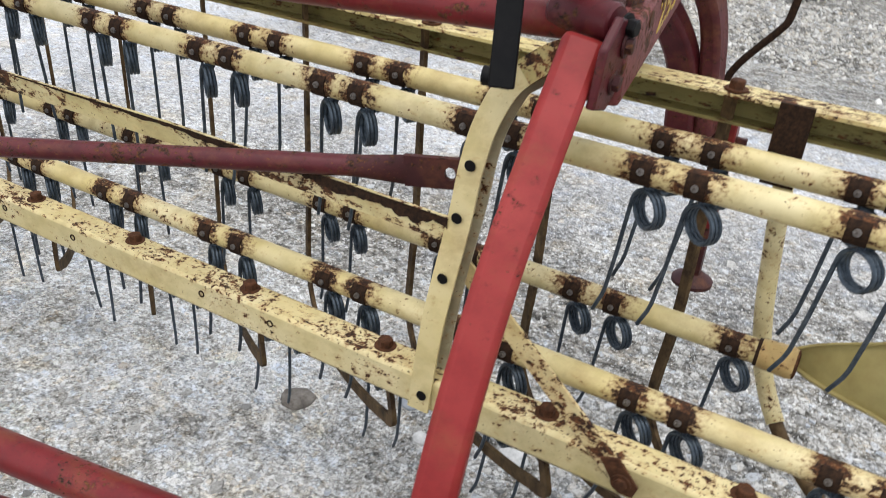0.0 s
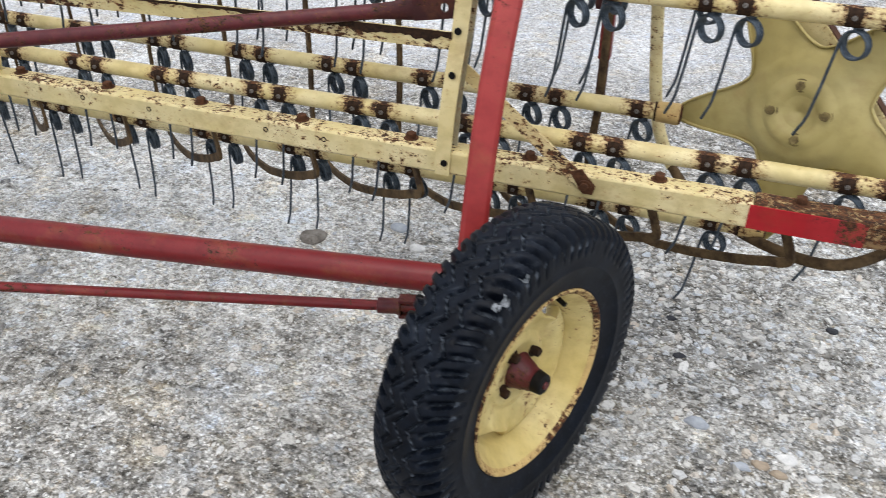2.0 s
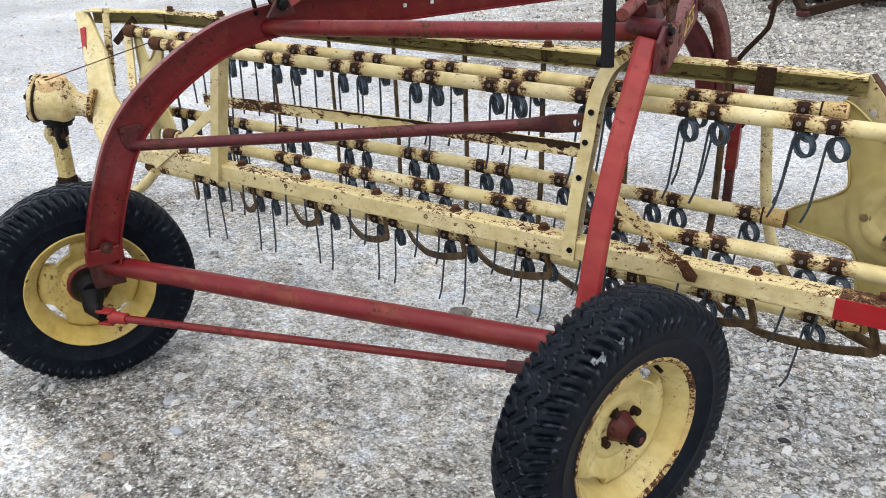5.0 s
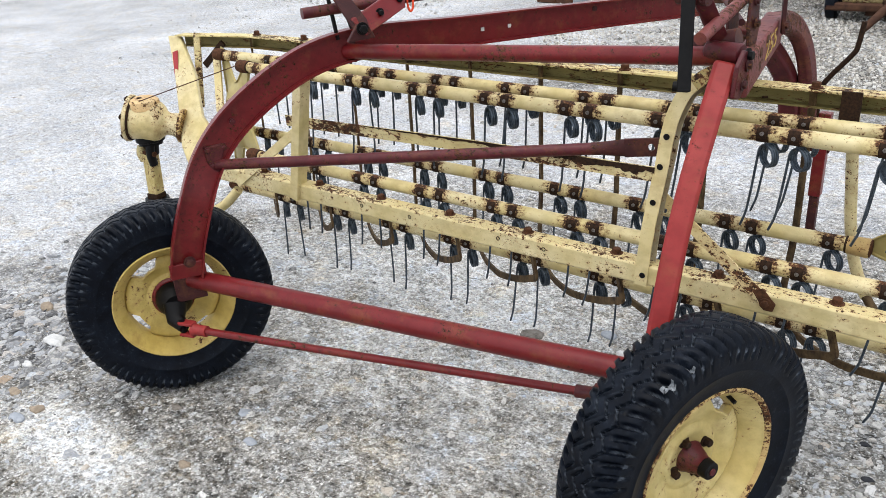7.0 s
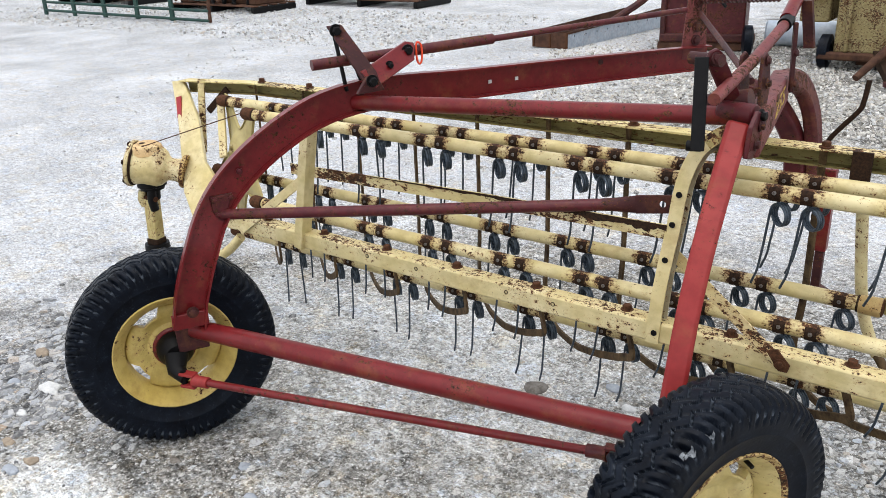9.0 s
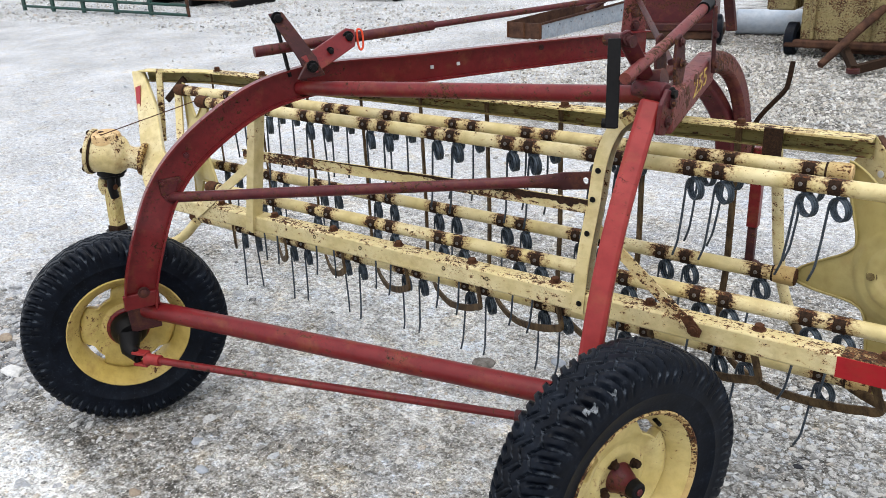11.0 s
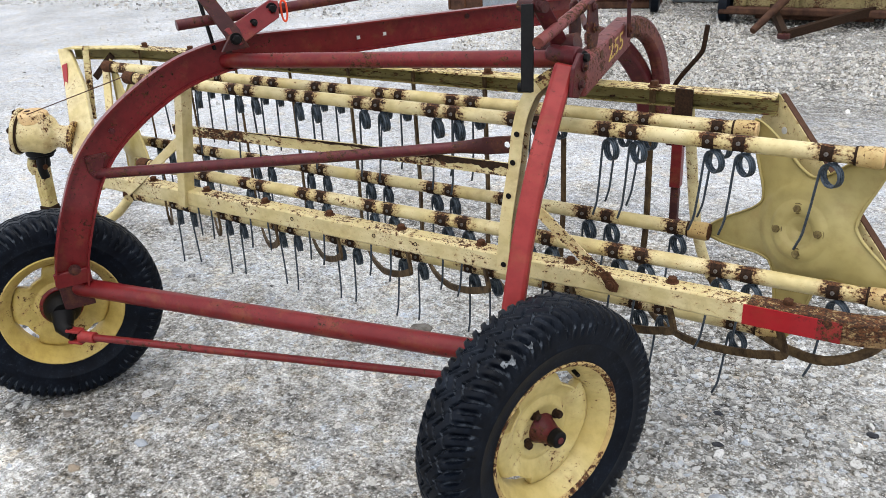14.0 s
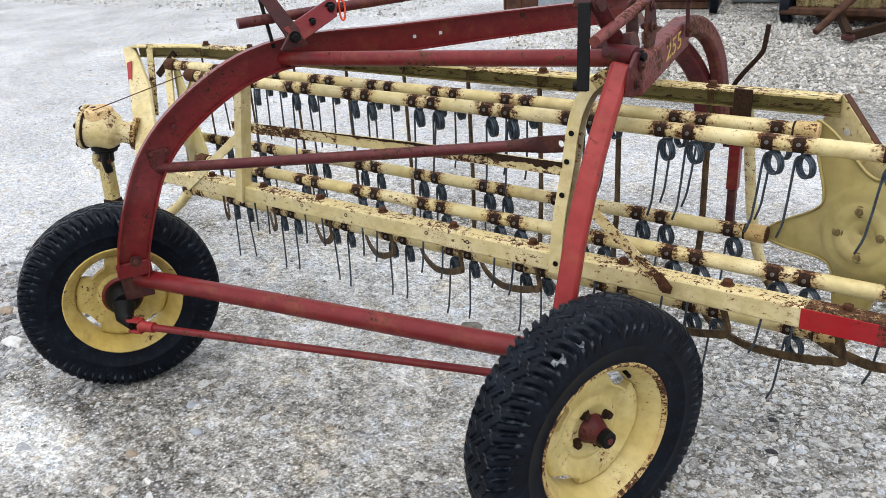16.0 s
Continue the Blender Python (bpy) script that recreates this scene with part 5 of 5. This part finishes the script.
        for i, (x, r) in enumerate(rings):
            pull = (0.028, 0.030, 0.027, 0.018, 0.004)[i] * gap if i < 5 else 0.0
            vs.append(((x + 0.55 * pull) * k, (r - pull) * k * math.cos(a), (r - pull) * k * math.sin(a)))
    q = len(rings)
    for j in range(seg):
        for i in range(q - 1):
            a, b = j * q + i, ((j + 1) % seg) * q + i
            fs.append((a, b, b + 1, a + 1))
    disc = d.add(vs, fs).ob("disc", paint, w, "pressed yellow wheel disc with four slots", smooth=50)
    md = disc.modifiers.new("thickness", 'SOLIDIFY')
    md.thickness, md.offset = 0.004, 0
    if not inner:
        Geo().lathe([(-0.012, 0.0), (-0.012, 0.042), (0.006, 0.041), (0.012, 0.037), (0.036, 0.029), (0.044, 0.025), (0.052, 0.025), (0.052, 0.0)], n=32).ob("hub", RED_MID, w, "dark red cast hub")
        Geo().lathe([(0.042, 0.0), (0.042, 0.0235), (0.060, 0.0235), (0.072, 0.022), (0.075, 0.018), (0.075, 0.0)], n=24).ob("hub_cap", BLACK, w, "greasy black hub cap")
        Geo().lathe([(0.074, 0.0), (0.074, 0.009), (0.078, 0.008), (0.078, 0.0)], n=16).ob("hub_nub", RED_MID, w, "dark red nub on the cap")
        for j in range(4):
            a = radians(24 + 90 * j)
            Geo().hexbolt((0.005, 0.056 * math.cos(a), 0.056 * math.sin(a)), (1, 0, 0), 0.0105, 0.018).ob("wheel_nut", RUST, w, "rust-black wheel nut")
        Geo().tube([(0.022, 0.172 * math.cos(1.04), 0.172 * math.sin(1.04)), (0.052, 0.164 * math.cos(1.04), 0.164 * math.sin(1.04))], 0.0055, 10).ob("valve", BLACK, w, "black rubber valve stem")
    else:
        Geo().lathe([(-0.01, 0.0), (-0.01, 0.070), (0.014, 0.071), (0.020, 0.064), (0.02, 0.0)], n=32).ob("hub", RED, w, "red wheel hub flange")
        Geo().lathe([(0.02, 0.0), (0.02, 0.060), (0.045, 0.060), (0.062, 0.052), (0.078, 0.040), (0.086, 0.034), (0.086, 0.0)], n=28).ob("hub_drum", BLACK, w, "greasy black drum")
    return w


def wheel_pose(x, y, z, phi, camber):
    return Matrix.Translation((x, y, z)) @ Matrix.Rotation(radians(phi), 4, 'Z') @ Matrix.Rotation(-radians(camber), 4, 'Y')


wheel(wheel_pose(0.385, -0.405, 0.345, -22, 0.5), 0.347, False, "tyre with chevron lugs on a cream-yellow steel wheel")
wheel(wheel_pose(-1.398, -0.521, 0.336, -30.5, 0.8), 0.338, True, "driven wheel with worn tyre and yellow disc")

# ---- the yard behind ----
def gate(p, q):
    p, q = Vector(p), Vector(q)
    g = new("farm_gate")
    tagged(g, label="dark green tubular steel farm gate standing on gravel", category="gate")
    for i, z in enumerate((0.05, 0.22, 0.42, 0.64, 0.88, 1.15)):
        Geo().tube([p + Vector((0, 0, z + 0.06)), q + Vector((0, 0, z))], 0.028, 10).ob("rail", GREEN, g)
    for i in range(6):
        a = p.lerp(q, i / 5)
        Geo().bar(a + Vector((0, 0, 0.02)), a + Vector((0, 0, 1.2)), 0.10 if i < 5 else 0.05, 0.04, (0, 1, 0)).ob("upright", GREEN if i < 5 else BROWN, g)


gate((-16.7, 7.7, 0), (-11.6, 7.9, 0))


def block(name, lo, hi, mat, parent, label="", rot=0.0, origin=None, bevel=0.02):
    """A bevelled sheet-metal body turned about its base point."""
    (x0, y0, z0), (x1, y1, z1) = lo, hi
    c = Vector(origin or ((x0 + x1) / 2, (y0 + y1) / 2, 0))
    m = Matrix.Translation(c) @ Matrix.Rotation(radians(rot), 4, 'Z') @ Matrix.Translation(-c)
    v = [m @ Vector(p) for p in ((x0, y0, z0), (x1, y0, z0), (x1, y1, z0), (x0, y1, z0), (x0, y0, z1), (x1, y0, z1), (x1, y1, z1), (x0, y1, z1))]
    return Geo().add(v, [(3, 2, 1, 0), (4, 5, 6, 7), (0, 1, 5, 4), (1, 2, 6, 5), (2, 3, 7, 6), (3, 0, 4, 7)]).ob(name, mat, parent, label, bevel=bevel)


def trough():
    """A long sheet trough lying on the gravel."""
    t = new("metal_trough")
    tagged(t, label="long grey-blue sheet metal trough with rusty brown end", category="trough")
    a, b = Vector((-4.52, 7.65, 0.0)), Vector((-4.24, 9.98, 0.0))
    d = (b - a).normalized()
    s = Vector((d.y, -d.x, 0))
    up = Vector((0, 0, 1))
    for off, mat, lab in ((0.27, GREY_BLUE, "grey-blue riveted side"), (-0.27, BROWN, "rusty far side")):
        Geo().plate([a + s * off, b + s * off, b + s * off + up * 0.27, a + s * off + up * 0.205], 0.012, s).ob("side_sheet", mat, t, lab)
    Geo().plate([a + s * .278 + up * .185, b + s * .278 + up * .25, b + s * .278 + up * .28, a + s * .278 + up * .212], 0.016, s).ob("rim_lip", BROWN, t, "rusty rolled lip")
    Geo().plate([a + s * .264, a - s * .264, a - s * .264 + up * .20, a + s * .264 + up * .20], 0.012, d).ob("end_sheet", BROWN, t, "rusted brown end sheet")
    for q in (-0.264, 0.0, 0.264):
        Geo().bar(a + s * q - d * 0.012, a + s * q - d * 0.012 + up * 0.205, 0.026, 0.014, d).ob("end_rib", RUST_BOLT, t, "rusty upright rib")
    Geo().plate([a + s * .26 + up * .02, a - s * .26 + up * .02, b - s * .26 + up * .02, b + s * .26 + up * .02], 0.010, up).ob("floor_sheet", BROWN, t)
    for i in range(9):
        Geo().hexbolt(a.lerp(b, 0.06 + 0.11 * i) + s * 0.275 + up * 0.15, s, 0.010, 0.006, False).ob("rivet", BLACK, t)
    Geo().tube(smooth_path([(-4.25, 8.9, 0.20), (-4.15, 9.1, 0.30), (-3.95, 9.4, 0.50), (-3.8, 9.6, 0.80)], 4), 0.05, 10).ob("spout", RED_DARK, t, "rusty red curved spout")


trough()


def red_blower():
    m = new("red_machine")
    tagged(m, label="dark red sheet metal farm blower parked on gravel", category="farm machine")
    block("body", (-3.10, 8.05, 0.10), (-2.15, 8.9, 1.2), RED_MID, m, "dark red housing", 14, (-3.15, 7.75, 0))
    block("sill", (-3.13, 7.98, 0.10), (-2.10, 8.06, 0.2), RED_DARK, m, "", 14, (-3.15, 7.75, 0))
    block("rib", (-3.12, 8.0, 0.62), (-2.12, 8.05, 0.67), RED_DARK, m, "", 14, (-3.15, 7.75, 0))
    block("rib", (-3.13, 7.99, 0.1), (-3.06, 8.05, 1.2), RED_DARK, m, "", 14, (-3.15, 7.75, 0))
    block("skid", (-3.15, 8.0, 0.0), (-2.05, 8.9, 0.1), BROWN, m, "rusty skid", 14, (-3.15, 7.75, 0))
    Geo().tube([(-2.25, 8.1, 0.75), (-1.92, 8.0, 1.02)], [0.17, 0.20], 24).ob("spout", RED, m, "red round spout")
    w = Geo().lathe([(-0.05, 0.06), (-0.06, 0.12), (-0.04, 0.17), (0.04, 0.17), (0.06, 0.12), (0.05, 0.06)], Matrix.Translation((-2.12, 8.0, 0.17)) @ Matrix.Rotation(radians(20), 4, 'Z'), 32)
    w.ob("tyre", RUBBER, m, "small black tyre")
    Geo().tube([(-2.75, 7.9, 0.95), (-2.35, 7.85, 0.55)], 0.02, 8).ob("control_rod", BLACK, m)


red_blower()


def pipe_roll():
    p = Geo().lathe([(0.0, 0.0), (0.0, 0.13), (0.02, 0.15), (1.10, 0.15), (1.12, 0.13), (1.12, 0.0)], Matrix.Translation((-2.15, 8.8, 0.15)) @ Matrix.Rotation(radians(12), 4, 'Z'), 32).ob("pale_pipe", WHITE_BLUE, None, "", 40)
    tagged(p, label="pale blue-white plastic pipe lying on gravel", category="pipe")


pipe_roll()


def yellow_machine():
    m = new("yellow_machine")
    tagged(m, label="rusty yellow farm machine with drawbar and drive shaft", category="farm machine")
    block("body", (-1.08, 7.45, 0.16), (0.82, 9.0, 1.4), YELLOW_OLD, m, "dented yellow sheet body", 0, None, 0.03)
    block("apron", (-1.48, 7.6, 0.45), (-1.18, 8.8, 0.72), YELLOW_OLD, m, "rusty chute lip")
    Geo().plate([(-1.75, 7.7, 0.66), (-1.18, 7.42, 0.70), (-1.18, 7.42, 1.10), (-1.55, 7.7, 1.05)], 0.02, (0.3, -1, 0.4)).ob("chute_sheet", RUST_ORANGE, m, "bright yellow chute sheet")
    block("sill", (-1.22, 7.38, 0.10), (0.75, 7.48, 0.18), BROWN, m, "rusted bottom rail")
    for x in (-0.98, -0.45, 0.2):
        block("rib", (x, 7.40, 0.18), (x + 0.05, 7.46, 1.3), YELLOW_OLD, m)
    Geo().lathe([(-0.06, 0.10), (-0.08, 0.16), (-0.055, 0.22), (0.055, 0.22), (0.08, 0.16), (0.06, 0.10), (0.0, 0.08)], Matrix.Translation((-1.17, 7.55, 0.17)) @ Matrix.Scale(0.78, 4), 36).ob("tyre", RUBBER, m, "black tyre under the body")
    Geo().tube([(-0.22, 7.65, 0.62), (-0.45, 7.2, 0.36), (-0.70, 6.75, 0.05)], [0.035, 0.045, 0.035], 14).ob("drive_shaft", BROWN, m, "rusty drive shaft resting on gravel")
    for sx in (-1, 1):
        Geo().plate([(-0.22 + sx * .02, 7.66, 0.95), (-0.22 + sx * .12, 7.55, 0.9), (-0.22 + sx * .22, 7.5, 0.62), (-0.22 + sx * .17, 7.55, 0.62), (-0.22 + sx * .09, 7.62, 0.82)], 0.02, (0, 1, -.2)).ob("shield_arm", YELLOW_OLD, m)
    Geo().bar((-0.36, 6.55, 0.06), (-0.75, 7.7, 0.20), 0.06, 0.08, (0, 0, 1)).ob("drawbar", RUST, m, "rusty drawbar leg")
    Geo().bar((-0.36, 6.55, 0.06), (0.45, 7.7, 0.20), 0.06, 0.08, (0, 0, 1)).ob("drawbar", RUST, m)
    Geo().lathe([(-0.02, 0.03), (-0.02, 0.06), (0.02, 0.06), (0.02, 0.03)], Matrix.Translation((-0.36, 6.50, 0.06)) @ Matrix.Rotation(radians(90), 4, 'Y'), 16, True).ob("hitch_eye", RED_DARK, m)
    Geo().bar((-0.85, 7.55, 0.08), (0.3, 7.55, 0.08), 0.07, 0.07, (0, 0, 1)).ob("cross_bar", BROWN, m)


yellow_machine()


def far_implement(x, y, w, seed):
    """A dark implement on a low frame, far off."""
    r = random.Random(seed)
    m = new("dark_implement")
    tagged(m, label="dark rusty implement on a low black frame", category="implement")
    for i in range(5):
        block("pallet_board", (x, y + 0.25 * i, 0.12), (x + w, y + 0.25 * i + 0.14, 0.15), BROWN, m, "weathered pallet board" if i == 0 else "")
    for i in range(3):
        a = x + (w - 0.1) * i / 2
        block("pallet_runner", (a, y, 0.0), (a + 0.1, y + 1.14, 0.12), BLACK, m)
    for i in range(7):
        a = x + w * r.uniform(0.05, 0.9)
        Geo().tube(smooth_path([(a, y + 0.2, 0.15), (a + r.uniform(-.2, .2), y + 0.25, 0.5), (a + r.uniform(-.5, .5), y + 0.5, r.uniform(0.6, 1.0))], 4), 0.035, 8).ob("bent_bar", BLACK, m)
    for i in range(5):
        a = x + w * (i + 0.2) / 5
        h = r.uniform(0.4, 0.9)
        block("unit", (a, y + r.uniform(0.1, 0.4), 0.15), (a + w * 0.13, y + 0.9, h), BROWN, m, "", r.uniform(-20, 20))
    for i in range(3):
        Geo().tube([(x + r.uniform(0, w), y, 0.2), (x + r.uniform(0, w), y + 0.6, 0.9)], 0.03, 8).ob("rod", BROWN, m)


far_implement(-14.6, 9.3, 2.6, 5)
far_implement(-12.3, 11.0, 3.0, 8)
far_implement(-19.5, 9.6, 3.0, 9)

# ---- loose gravel ----
def round_end(r):
    return r.gauss(0.72, 0.42), r.gauss(0.42, 0.42)


def far_yard(r):
    y = 4.65 + 5.0 * r.random() ** 1.15 + r.gauss(0, 0.25)
    return r.uniform(-2.2 - 0.5 * (y - 3), 2.6), y


scatter_stones("gravel", 9000, lambda r: (r.uniform(-3.4, 2.6), r.uniform(-1.6, 2.6)), (0.0025, 0.009), 11, "small pale limestone chips strewn over the yard", 0.45, 0.6)
scatter_stones("gravel", 3600, round_end, (0.004, 0.024), 12, "coarser crushed stone beside the basket's free end", 0.52, 0.6)
scatter_stones("gravel", 34000, far_yard, (0.006, 0.026), 13, "pale crushed stone in the far yard", 0.3, 1.0, STONE_FAR)
scatter_stones("gravel", 2600, lambda r: (r.uniform(-9, 0), r.uniform(2.6, 10.5)), (0.008, 0.03), 15, "sparse pale stones on the driven way")
scatter_stones("gravel", 900, lambda r: (r.uniform(-3.0, 2.4), r.uniform(-1.5, 1.8)), (0.012, 0.036), 14, "larger flat stones trodden into the yard", 0.5, 0.45)
scatter_stones("gravel", 3600, lambda r: (r.uniform(-2.6, 2.0), r.uniform(-1.4, 1.6)), (0.006, 0.020), 16, "flat limestone flakes lying on the yard", 0.38, 0.45)
scatter_stones("gravel", 2500, lambda r: (r.uniform(-7.0, -1.6), r.uniform(-0.6, 5.0)), (0.003, 0.014), 18, "small stones on the packed ground", 0.45)
scatter_stones("gravel", 2600, lambda r: (r.gauss(-2.22, 0.28), r.gauss(-0.52, 0.30)), (0.006, 0.044), 19, "coarse blue-grey stones beside the driven wheel", 0.42, 0.42, STONE_SLATE)
scatter_stones("gravel", 7000, lambda r: (r.uniform(-19, -6), r.uniform(6.6, 10.5)), (0.015, 0.05), 20, "brownish stones along the gate")


def stone(x, y, size, mat, label, seed):
    """One angular stone lying on the yard."""
    r = random.Random(seed)
    n, vs, fs = 9, [], []
    levels = [(0.75, -0.25), (1.0, 0.02), (0.92, 0.20), (0.60, 0.31)]
    jit = [r.uniform(0.72, 1.15) for _ in range(n)]
    a0, flat = r.uniform(0, 6), r.uniform(0.55, 0.8)
    for rr, h in levels:
        for i in range(n):
            a = a0 + 2 * math.pi * i / n
            k = size * rr * jit[i] * r.uniform(0.93, 1.07)
            vs.append((x + k * math.cos(a), y + k * flat * math.sin(a), ground_height(x, y) + size * h * r.uniform(0.85, 1.15)))
    for lv in range(len(levels) - 1):
        for i in range(n):
            fs.append((lv * n + i, lv * n + (i + 1) % n, (lv + 1) * n + (i + 1) % n, (lv + 1) * n + i))
    fs += [tuple(range(n))[::-1], tuple(range(3 * n, 4 * n))]
    o = Geo().add(vs, fs).ob("stone", mat, smooth=28, bevel=size * 0.06)
    return tagged(o, label=label, category="stone", group="loose stones on the yard")


TAN, PALE, BLUE, DARK = "tan-brown angular stone on the gravel", "pale limestone lump on the gravel", "blue-grey flat stone on the gravel", "small dark stone on the gravel"
stone(-0.508, 0.375, 0.055, STONE_BROWN, "flat grey-brown stone half sunk in the fines", 1)
stone(0.70, 0.18, 0.018, STONE_DARK, DARK, 2)
stone(0.66, 0.34, 0.017, STONE_DARK, DARK, 3)
stone(0.92, -0.15, 0.024, STONE_TAN, TAN, 4)
stone(0.98, -0.11, 0.024, STONE_PALE, PALE, 5)
stone(0.965, -0.165, 0.022, STONE_TAN, TAN, 6)
stone(1.04, -0.15, 0.021, STONE_PALE, PALE, 7)
stone(1.07, -0.20, 0.024, STONE_PALE, PALE, 8)
stone(0.88, -0.17, 0.026, STONE_BLUE, BLUE, 9)
stone(0.77, -0.06, 0.034, STONE_BLUE, BLUE, 10)
stone(1.44, 0.13, 0.034, STONE_TAN, TAN, 11)
stone(1.10, 0.45, 0.022, STONE_DARK, DARK, 12)
stone(1.25, 0.21, 0.026, STONE_TAN, TAN, 13)
stone(-2.41, -0.50, 0.048, STONE_TAN, TAN, 14)
stone(-2.10, -0.64, 0.060, STONE_PALE, PALE, 15)
stone(-1.875, -0.926, 0.036, STONE_TAN, TAN, 21)
stone(-1.705, -0.940, 0.030, STONE_TAN, TAN, 22)
stone(-1.712, -1.003, 0.040, STONE_BLUE, BLUE, 23)
stone(-1.072, -0.553, 0.028, STONE_BLUE, BLUE, 24)
stone(-1.294, -0.664, 0.024, STONE_BROWN, "flat grey-brown stone half sunk in the fines", 25)
stone(-1.017, -0.844, 0.026, STONE_TAN, TAN, 26)
stone(-2.27, -0.70, 0.034, STONE_BLUE, BLUE, 27)
stone(-2.02, -0.80, 0.034, STONE_PALE, PALE, 28)
stone(-2.16, -0.50, 0.030, STONE_BLUE, BLUE, 16)
stone(-0.93, -0.65, 0.026, STONE_BLUE, BLUE, 17)
stone(-0.16, 0.43, 0.034, STONE_PALE, PALE, 18)
stone(-0.26, 0.53, 0.040, STONE_BLUE, BLUE, 19)
stone(0.06, 0.50, 0.040, STONE_PALE, PALE, 20)
